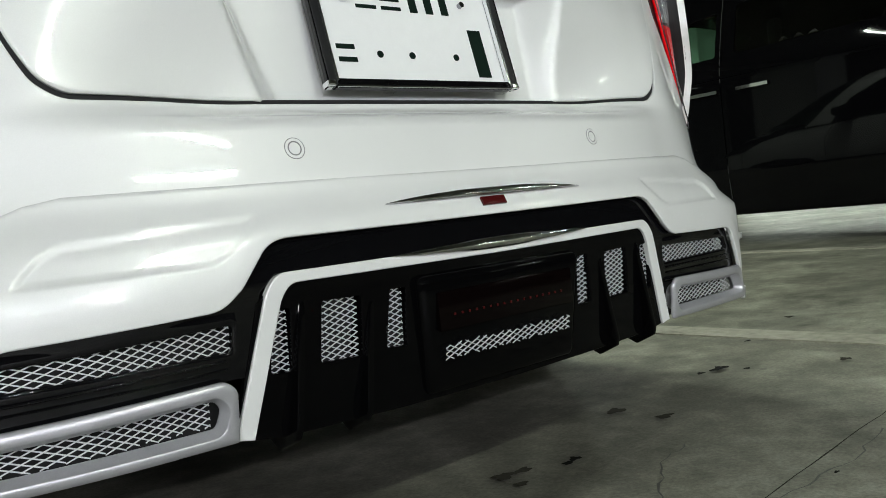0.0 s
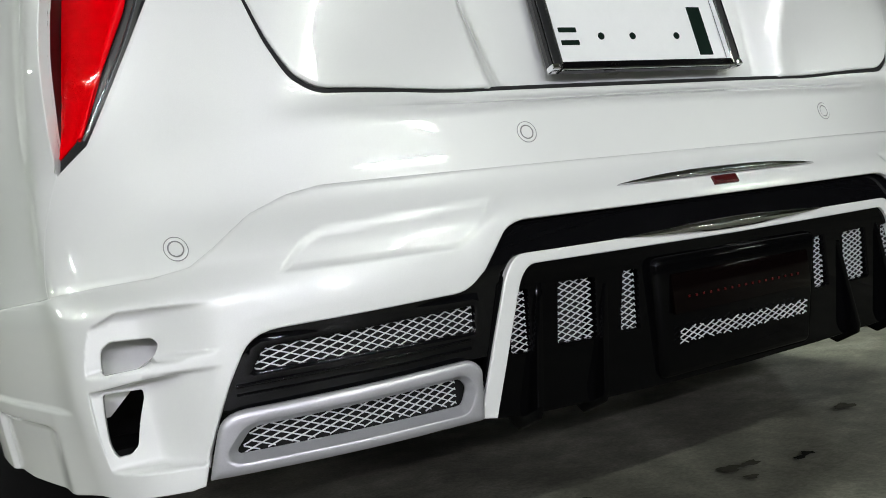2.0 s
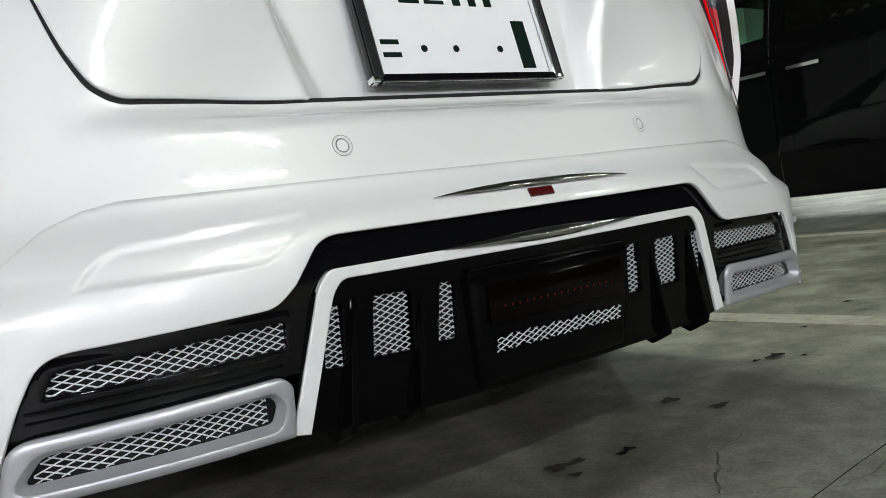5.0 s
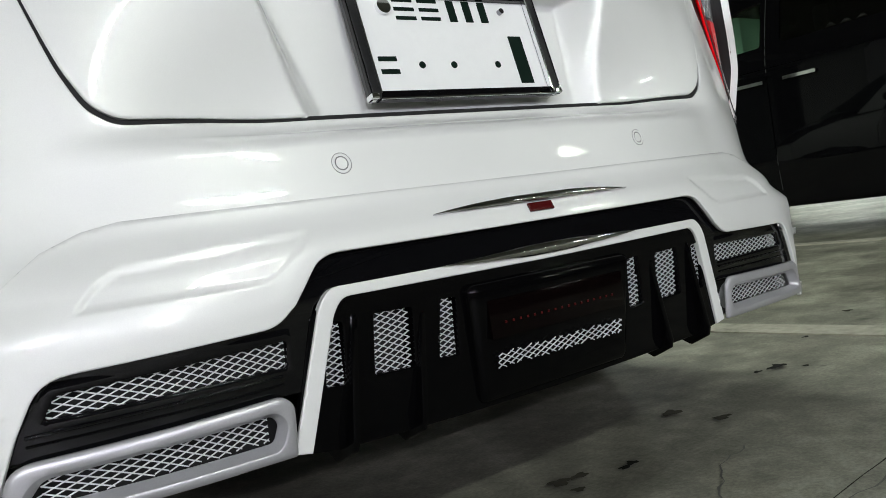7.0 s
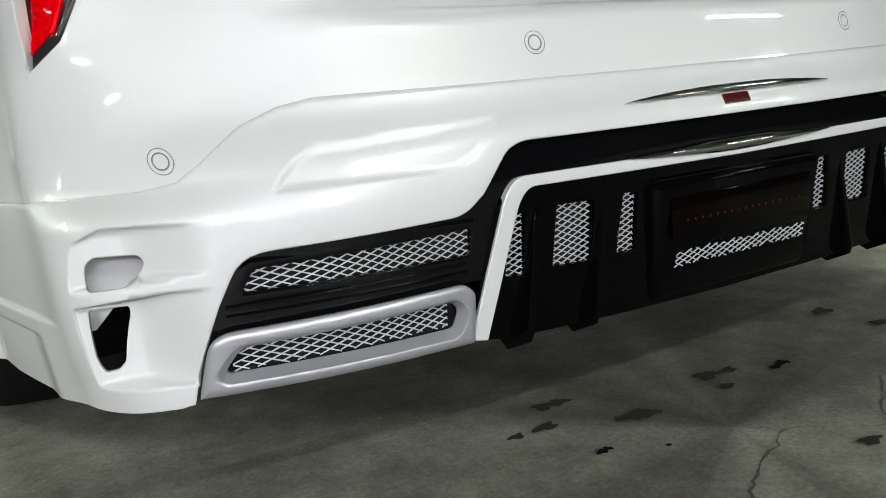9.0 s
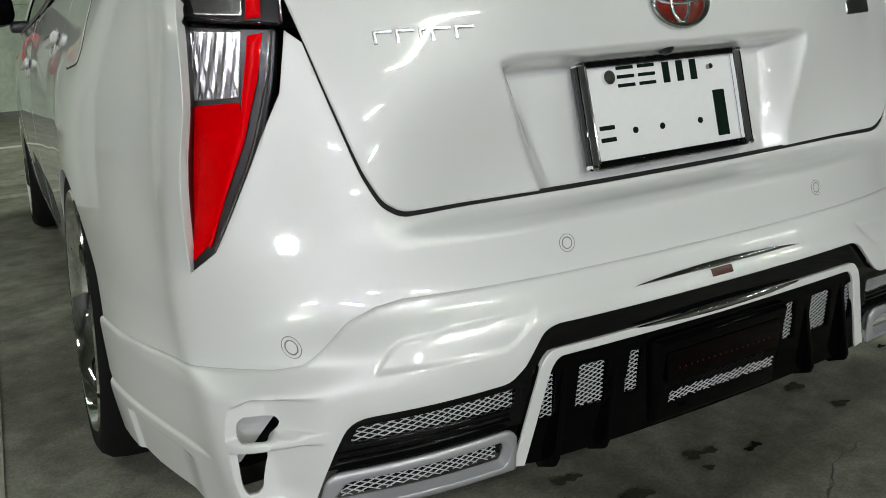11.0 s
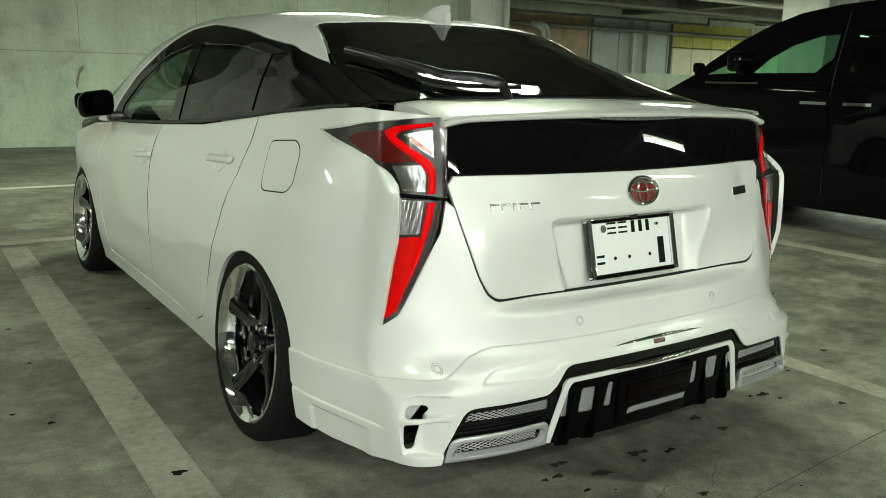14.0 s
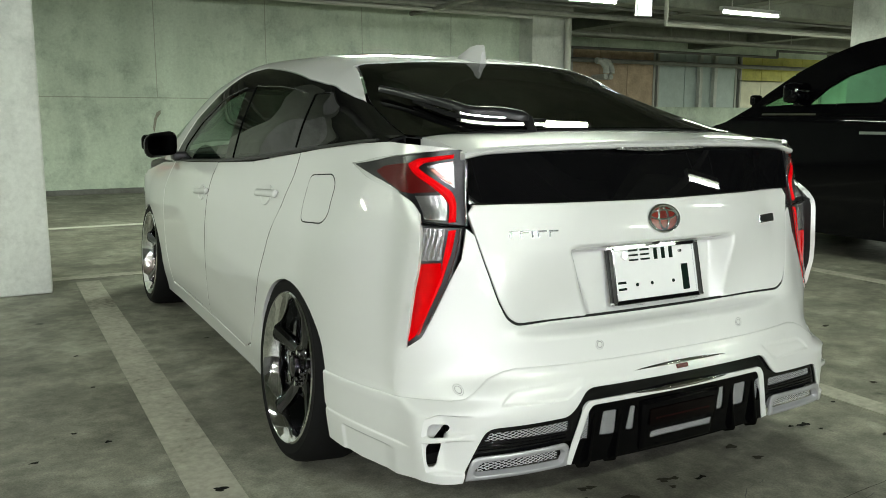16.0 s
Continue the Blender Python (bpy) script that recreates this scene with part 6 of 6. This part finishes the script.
# ---- the black minivan ----
def minivan():
    X0, X1 = 4.25, 6.05
    van = empty("minivan", (5.15, 2.2, 0), label="black minivan parked facing the wall", category="car")
    VAN = plain("black_car_paint", (0.0018, 0.0018, 0.0022), 0.03, spec=0.12)
    VGLASS = glass_mat("van_green_glass", (0.42, 0.62, 0.50))
    VDARK = glass_mat("van_privacy_glass", (0.03, 0.035, 0.035))

    def skin(s, off=0.0):
        def fn(y, z):
            y, z = np.asarray(y, float), np.asarray(z, float)
            inn = 0.03 * ((z - 0.8) / 0.5) ** 2 * (z > 0.8) * 0 + 0.30 * np.clip(z - 1.12, 0, 1) ** 1.25 + 0.10 * np.clip(0.5 - z, 0, 1) + 0.9 * np.clip((y - 3.9) / 0.9, 0, 1) ** 2.6 + 0.35 * np.clip((0.2 - y) / 0.5, 0, 1) ** 2.5
            inn = inn - off
            x = X0 + inn if s < 0 else X1 - inn
            return np.stack([x, y, z], -1)
        return fn
    mid = (5.15, 2.0, 0.9)
    arch = lambda yc: [(yc + .36 * math.cos(t), .33 + .36 * math.sin(t)) for t in np.linspace(math.pi + .35, -.35, 18)]
    low = [(-0.25, .25)] + arch(.75)[0:] + arch(3.6) + [(4.62, .25), (4.70, .55), (4.62, .86), (4.2, 1.0), (3.80, 1.10)]
    side = low + [(3.52, 1.24), (3.38, 1.35), (3.10, 1.53), (2.84, 1.655), (2.60, 1.735), (2.28, 1.785), (1.6, 1.82), (.6, 1.81), (-.1, 1.76), (-.30, 1.15)]
    wins = [("front_window", rounded([(2.94, 1.26), (2.22, 1.27), (2.22, 1.57), (2.40, 1.555), (2.63, 1.485), (2.80, 1.385)], .02), VGLASS),
            ("front_quarter_window", rounded([(3.42, 1.245), (3.06, 1.262), (3.02, 1.40), (3.12, 1.38)], .015), VGLASS),
            ("slide_door_window", rounded([(2.08, 1.27), (1.02, 1.28), (1.02, 1.62), (2.08, 1.60)], .04), VDARK),
            ("rear_quarter_window", rounded([(.90, 1.28), (.05, 1.30), (.02, 1.58), (.90, 1.62)], .04), VDARK)]
    for s in (-1, 1):
        panel("side_body", skin(s), side, VAN, van, holes=[w for _, w, _ in wins], step=0.06, thick=0.03, edge=0.004, middle=mid)
        for n, w, m in wins:
            c = np.array(w).mean(0)
            panel(n, skin(s, -0.008), [tuple(c + (np.array(q) - c) * 1.05) for q in w], m, van, step=0.1, thick=0.004, middle=mid)
        # strip added in the shape of the tubes' reflection on the belt line
        strip("belt_chrome", skin(s, 0.0), [(y, 1.178) for y in np.linspace(2.84, 3.38, 24)], 0.016, CHROME, van, 0.009, "short chrome strip in place of a tube reflection")
        strip("body_crease", skin(s, 0.0), [(y, 1.085 - .02 * (y - 2.0) * .3) for y in np.linspace(0.2, 3.9, 40)], 0.02, VAN, van, 0.006)
        strip("sill_moulding", skin(s, 0.0), [(y, .46) for y in np.linspace(1.2, 3.1, 30)], 0.018, VAN, van, 0.006, "black lower door moulding")
        for y0, y1 in ((2.20, 2.42), (1.84, 2.06)):
            strip("door_handle", skin(s, 0.02), [(y, 1.035) for y in np.linspace(y0, y1, 20)], 0.022, CHROME, van, 0.020, "chrome door handle")
        for y in (2.18, 1.0):
            strip("door_gap", skin(s, -0.001), [(y, z) for z in np.linspace(.32, 1.72, 30)], 0.006, BLACK_DEEP, van, 0.0015)
        wx = X0 + .03 if s < 0 else X1 - .03
        for y in (.75, 3.6):
            wheel("wheel", (wx, y, .33), s, van, SMOKE_CHROME, SMOKE_CHROME, r_rim=.225, r_tyre=.328, width=.21, label="black tyre on a dark alloy rim")
            bm = bmesh.new()
            bm_box(bm, (wx - s * .26 - .09, y - .36, .30), (wx - s * .26 + .09, y + .36, .72))
            part("arch_liner", bm, BLACK_DEEP, van)
        mx = X0 - .12 if s < 0 else X1 + .12
        mir = empty("door_mirror", (mx, 2.95, 1.33), van, label="black door mirror with chrome band")
        bm = bmesh.new()
        bm_box(bm, (mx - .11, 2.86, 1.27), (mx + .11, 3.0, 1.43), .04, seg=3)
        part("housing", bm, VAN, mir, smooth=True)
        bm = bmesh.new()
        bm_box(bm, (mx - .10, 2.856, 1.355), (mx + .10, 2.90, 1.385), .008)
        part("band", bm, CHROME, mir, "chrome band", smooth=True)
        bm = bmesh.new()
        bm_box(bm, (min(mx, wx) - .0, 2.90, 1.245), (max(mx, wx), 2.97, 1.285), .01)
        part("foot", bm, VAN, mir, smooth=True)
    # screen, bonnet, roof, nose and tail as swept sheets between the sides
    def sheet(name, mat, prof, label=""):
        bm = bmesh.new()
        rows = []
        for y, z in prof:
            l, r = skin(-1)(np.array([y]), np.array([z]))[0][0], skin(1)(np.array([y]), np.array([z]))[0][0]
            rows.append([bm.verts.new((l + (r - l) * i / 10, y, z + 0.03 * math.sin(math.pi * i / 10))) for i in range(11)])
        for a, b in zip(rows, rows[1:]):
            for i in range(10):
                bm.faces.new((a[i], a[i + 1], b[i + 1], b[i]))
        part(name, bm, mat, van, label, smooth=True, angle=60)
    sheet("windscreen", VGLASS, [(3.78, 1.11), (3.52, 1.24), (3.38, 1.35), (3.10, 1.53), (2.86, 1.645)])
    sheet("roof", VAN, [(2.86, 1.645), (2.60, 1.735), (2.28, 1.785), (1.6, 1.82), (.6, 1.81), (-.1, 1.76)])
    sheet("bonnet", VAN, [(4.62, .86), (4.45, .93), (4.2, 1.0), (3.78, 1.11)])
    sheet("front_bumper", VAN, [(4.62, .24), (4.70, .55), (4.62, .86)])
    sheet("tail_door", VAN, [(-.1, 1.76), (-.30, 1.15), (-.25, .25)])
    box("floor_pan", (4.45, 0.0, .22), (5.85, 4.4, .28), BLACK_DEEP, van)
    # fender mirror on the left front wing
    fm = empty("wing_mirror", (4.45, 3.62, 1.2), van, label="small black wing mirror on a stalk")
    bm = bmesh.new()
    bm_tube(bm, (4.42, 3.66, 1.10), (4.40, 3.60, 1.27), .012, 10)
    part("stalk", bm, VAN, fm)
    bm = bmesh.new()
    bm_box(bm, (4.36, 3.55, 1.26), (4.46, 3.62, 1.35), .02)
    part("housing", bm, VAN, fm, smooth=True)
    for x in (4.75, 5.55):
        bm = bmesh.new()
        bm_box(bm, (x - .25, 1.95, .6), (x + .25, 2.15, 1.30), .06, seg=3)
        bm_box(bm, (x - .13, 1.93, 1.32), (x + .13, 2.03, 1.50), .04, seg=3)
        part("seat", bm, BLACK_TRIM, van, smooth=True)
    box("cabin_wall", (4.4, 1.75, .4), (5.9, 1.8, 1.70), BLACK_DEEP, van)


minivan()


# ---- fittings of the hall ----
def run_pipe(name, pts, r, mat, label, category="pipe"):
    bm = bmesh.new()
    for a, b in zip(pts, pts[1:]):
        bm_tube(bm, a, b, r, 12)
    for p in pts[1:-1]:
        res = bmesh.ops.create_uvsphere(bm, u_segments=12, v_segments=8, radius=r)
        bmesh.ops.transform(bm, matrix=Matrix.Translation(p), verts=res["verts"])
    o = part(name, bm, mat, smooth=True)
    tagged(o, label, category, kind="structure")


run_pipe("pipe_1", [(-12, 10.9, 2.93), (7.0, 10.9, 2.93)], 0.035, PIPE, "pale steel pipe under the ceiling")
run_pipe("pipe_2", [(-12, 10.75, 3.00), (20.0, 10.75, 3.00)], 0.05, BEAM, "grey steel pipe under the ceiling")
run_pipe("pipe_3", [(7.6, 12.2, 2.86), (30.0, 12.2, 2.86)], 0.04, BEAM, "grey steel pipe under the ceiling")
run_pipe("pipe_4", [(8.41, 9.0, 3.31), (8.41, 9.0, 2.70), (22.0, 9.0, 2.70)], 0.035, PIPE, "pale steel pipe with a step")
run_pipe("pipe_5", [(2.0, 5.6, 2.98), (24.0, 5.6, 2.98)], 0.03, BEAM, "thin grey conduit")
run_pipe("pipe_6", [(5.0, -9, 2.95), (5.0, 26, 2.95)], 0.04, BEAM, "grey steel pipe under the ceiling")
run_pipe("pipe_7", [(8.05, 11.22, 0.0), (8.05, 11.22, 3.0)], 0.06, PIPE, "pale downpipe beside the column")
run_pipe("pipe_8", [(7.7, 15.6, 2.62), (24.0, 15.6, 2.62)], 0.06, BEAM, "dark pipe along the far wall")
run_pipe("pipe_9", [(9.0, 14.4, 2.80), (17.7, 14.4, 2.80), (17.7, 14.4, 2.98), (27.0, 14.4, 2.98)], 0.035, DARK_WALL, "dark stepped pipe under the ceiling")
run_pipe("pipe_10", [(-12, 10.2, 3.08), (30.0, 10.2, 3.08)], 0.03, DARK_WALL, "dark conduit under the ceiling")
run_pipe("pipe_11", [(6.0, 4.9, 2.96), (30.0, 8.6, 2.96)], 0.045, DARK_WALL, "dark slanting pipe under the ceiling")
for x in (8.6, 9.9, 11.6, 13.4, 15.5):
    run_pipe("pipe_hanger", [(x, 12.2, 2.86), (x, 12.2, 3.31)], 0.01, BEAM, "steel pipe hanger", "hanger")


def far_bay():
    brown = plain("brown_sheet", (0.42, 0.31, 0.21), 0.6, scale=4, var=0.35)
    blue = plain("blue_grey_sheet", (0.40, 0.47, 0.45), 0.5, scale=3, var=0.15)
    olive = plain("olive_sheet", (0.42, 0.39, 0.07), 0.6, scale=3, var=0.35)
    cream = plain("cream_block", (0.66, 0.63, 0.48), 0.7, scale=4, var=0.15)
    p = box("parapet", (7.75, 15.9, 0), (30, 16.1, 1.45), WALL)
    tagged(p, "pale painted low concrete wall", "wall", kind="structure")
    p = box("lintel", (7.75, 15.9, 2.95), (30, 16.1, 3.3), WALL)
    tagged(p, "grey concrete lintel", "beam", kind="structure")

    def board(name, x0, x1, z0, z1, mat, label, n):
        e = empty(name, ((x0 + x1) / 2, 15.95, z0), label=label, category="panel")
        w = (x1 - x0) / n
        for i in range(n):
            box("sheet", (x0 + i * w + .01, 15.93, z0), (x0 + (i + 1) * w - .01, 15.97, z1), mat, e, bevel=.004)
        for x in (x0, x1):
            box("post", (x - .03, 15.90, z0), (x + .03, 15.99, z1), PIPE, e)
    board("brown_boarding", 11.75, 14.6, 1.45, 2.94, brown, "rust-stained brown sheet boarding", 3)
    board("grey_screen", 14.75, 17.8, 1.45, 2.94, blue, "blue-grey sheet screen between pale posts", 3)
    for x in (16.22, 16.80):
        tagged(box("screen_post", (x - .06, 15.74, 1.45), (x + .06, 15.86, 2.95), PILLAR, bevel=.006), "pale steel post before the sheet screen", "post", group="screen posts")
    board("olive_screen", 18.0, 21.6, 2.25, 2.95, olive, "olive-yellow mesh screen over the blocks", 4)
    board("cream_blocks", 18.0, 21.6, 1.45, 2.22, cream, "cream block infill under the screen", 4)
    p = box("infill_wall", (21.7, 15.92, 1.45), (30, 16.08, 2.95), WALL)
    tagged(p, "pale painted block wall over the low wall", "wall", kind="structure")
    # curved white duct
    bm = bmesh.new()
    for k in range(2):
        pts = [Vector((12.2 + .18 * k + .28 * math.sin(t), 15.4, 2.32 + .28 * math.cos(t))) for t in np.linspace(-.2, 1.7, 9)]
        for a, b in zip(pts, pts[1:]):
            bm_tube(bm, a, b, .08, 12)
    for k in range(2):
        bm_tube(bm, (12.47 + .18 * k, 15.4, 2.2), (12.47 + .18 * k, 15.92, 2.2), .07, 12)
    o = part("duct_elbow", bm, PILLAR, smooth=True)
    tagged(o, "pair of curved white duct elbows", "duct")


far_bay()


def exit_sign():
    e = empty("exit_sign", (6.12, 7.0, 2.49), label="lit white sign box hung from the ceiling", category="sign")
    box("sign_box", (6.0, 7.0, 2.49), (6.26, 7.05, 2.74), PILLAR, e, bevel=.006)
    box("sign_face", (6.012, 6.996, 2.502), (6.248, 7.0, 2.728), emitter("sign_glow", (0.85, 1.0, 1.0), 2.2), e, "glowing white sign face")
    bm = bmesh.new()
    bm_tube(bm, (6.13, 7.025, 2.74), (6.13, 7.025, 3.31), .012, 8)
    part("drop_rod", bm, PIPE, e)


def fire_panel():
    e = empty("fire_call_panel", (-1.66, 11.42, 1.35), label="yellow fire call panel with red buttons on the column", category="call panel")
    yel = plain("yellow_enamel", (0.62, 0.50, 0.14), 0.4)
    red = plain("red_enamel", (0.62, 0.02, 0.02), 0.35)
    box("panel", (-1.80, 11.40, 1.33), (-1.60, 11.45, 1.83), yel, e, bevel=.006)
    for z in (1.72, 1.46):
        bm = bmesh.new()
        bm_tube(bm, (-1.70, 11.37, z), (-1.70, 11.41, z), .045, 18)
        part("button", bm, red, e, "round red button", smooth=True)
    c = box("extinguisher_box", (-1.43, 11.50, .86), (-1.25, 11.72, 1.58), red, bevel=.01)
    tagged(c, "red painted fire extinguisher box on the wall", "fire box")
    run_pipe("conduit", [(-2.02, 11.40, 3.0), (-2.02, 11.40, 1.62), (-1.80, 11.40, 1.62)], .02, PIPE, "pale conduit on the column")
    bm = bmesh.new()
    bm_tube(bm, (-1.92, 11.34, 1.44), (-1.92, 11.45, 1.44), .06, 18)
    o = part("hose_valve", bm, red, smooth=True)
    tagged(o, "red round valve wheel on the column", "valve")


def wall_stain():
    bm = bmesh.new()
    pts = [(0.66, 1.25), (0.60, 1.22), (0.56, 1.12), (0.535, 0.98), (0.55, 0.90), (0.575, 1.0), (0.60, 1.12), (0.66, 1.20)]
    vs = [bm.verts.new((x, 11.716, z)) for x, z in pts]
    bm.faces.new(vs)
    r = bmesh.ops.extrude_face_region(bm, geom=list(bm.faces))
    bmesh.ops.translate(bm, vec=(0, .01, 0), verts=[v for v in r["geom"] if isinstance(v, bmesh.types.BMVert)])
    o = part("wall_mark", bm, plain("mark_brown", (0.20, 0.19, 0.15), 0.7, scale=20, var=0.4))
    tagged(o, "dark damp mark on the painted wall", "stain", kind="structure")


exit_sign()
fire_panel()
wall_stain()


# ---- stains and cracks on the floor ----
def stains():
    rnd = random.Random(4)
    ink = plain("oil_stain", (0.010, 0.010, 0.009), 0.8, scale=25, var=0.4, spec=0.05)
    faint = plain("faint_stain", (0.040, 0.038, 0.030), 0.8, scale=25, var=0.4, spec=0.05)

    hair = plain("hairline_crack", (0.085, 0.083, 0.075), 0.6, scale=40, var=0.4)

    def blot(x, y, r, mat, n=1):
        bm = bmesh.new()
        for k in range(n):
            cx, cy, rr = x + k * r * rnd.uniform(0.9, 1.5), y + r * rnd.uniform(-.4, .4) * k, r * rnd.uniform(0.7, 1.0)
            ph, e = rnd.uniform(0, 6), rnd.uniform(0.5, 0.9)
            vs = []
            for i in range(18):
                t = 2 * math.pi * i / 18
                q = rr * (1 + 0.22 * math.sin(3 * t + ph) + 0.14 * math.sin(5 * t + 2 * ph) + rnd.uniform(-.10, .10))
                vs.append(bm.verts.new((cx + q * math.cos(t), cy + q * e * math.sin(t), 0.0046 + 0.0002 * k)))
            bm.faces.new(vs)
        o = part("floor_stain", bm, mat)
        tagged(o, "dark oil spot on the concrete floor" if mat is ink else "faint dirt blotch on the concrete floor", "stain", group="floor stains", kind="structure")
    for x, y, r, n in ((.215, .105, .016, 2), (.86, .27, .018, 1), (.94, .20, .012, 1), (1.24, .37, .016, 1), (.90, .26, .018, 2), (.38, -.26, .006, 1), (-1.15, .76, .022, 1), (-1.65, 1.25, .018, 1),
                       (-1.51, 1.47, .015, 1), (-1.41, 1.33, .013, 1), (-.78, 2.58, .018, 1), (-1.41, 2.54, .012, 1), (-1.39, 2.0, .012, 1), (-.19, .05, .009, 2), (-.11, .01, .005, 1), (-2.1, 1.0, .02, 1), (-1.9, 2.6, .02, 1), (1.9, 1.1, .02, 1)):
        blot(x, y, r, ink, n)
    for x, y, r, n in ((.11, .15, .024, 2), (.10, .10, .014, 1), (-.16, .22, .022, 2), (-.20, .16, .024, 1), (-.25, .16, .016, 1), (-.08, .11, .024, 2), (.51, .24, .03, 1), (.52, .13, .025, 1), (.09, -.14, .02, 1),
                       (1.1, .05, .02, 1), (1.35, .9, .02, 2), (1.62, .45, .02, 1), (1.9, 1.9, .025, 1), (2.3, 1.2, .02, 2)):
        blot(x, y, r, faint, n)
    for pts in (((.62, -.23), (.45, -.25), (.26, -.24), (.15, -.12), (.05, -.045), (-.05, -.09), (-.13, -.135), (-.3, -.25)), ((.05, -.045), (.0, .0), (-.06, .03)), ((.15, -.12), (.30, -.02), (.42, .01))):
        bm = bmesh.new()
        line = []
        for a, b in zip(pts, pts[1:]):
            for k in range(7):
                t = k / 7
                line.append((a[0] + (b[0] - a[0]) * t + rnd.uniform(-.006, .006), a[1] + (b[1] - a[1]) * t + rnd.uniform(-.006, .006)))
        prev = None
        for x, y in line:
            w = rnd.uniform(.0004, .0018)
            pair = (bm.verts.new((x - w, y + w, .0011)), bm.verts.new((x + w, y - w, .0011)))
            if prev:
                bm.faces.new((prev[0], prev[1], pair[1], pair[0]))
            prev = pair
        o = part("floor_crack", bm, hair)
        tagged(o, "thin branching crack in the concrete floor", "crack", group="floor cracks", kind="structure")

    bm = bmesh.new()
    prev = None
    for k in range(61):
        x = 0.20 + 3.0 * k / 60
        y = -0.228 + 0.075 * (x - 0.2) + rnd.uniform(-.002, .002)
        w = rnd.uniform(.0008, .0018)
        pair = (bm.verts.new((x, y + w, .0013)), bm.verts.new((x, y - w, .0013)))
        if prev:
            bm.faces.new((prev[0], prev[1], pair[1], pair[0]))
        prev = pair
    o = part("floor_joint", bm, faint)
    tagged(o, "dark straight joint between two concrete slabs", "joint", kind="structure")


stains()
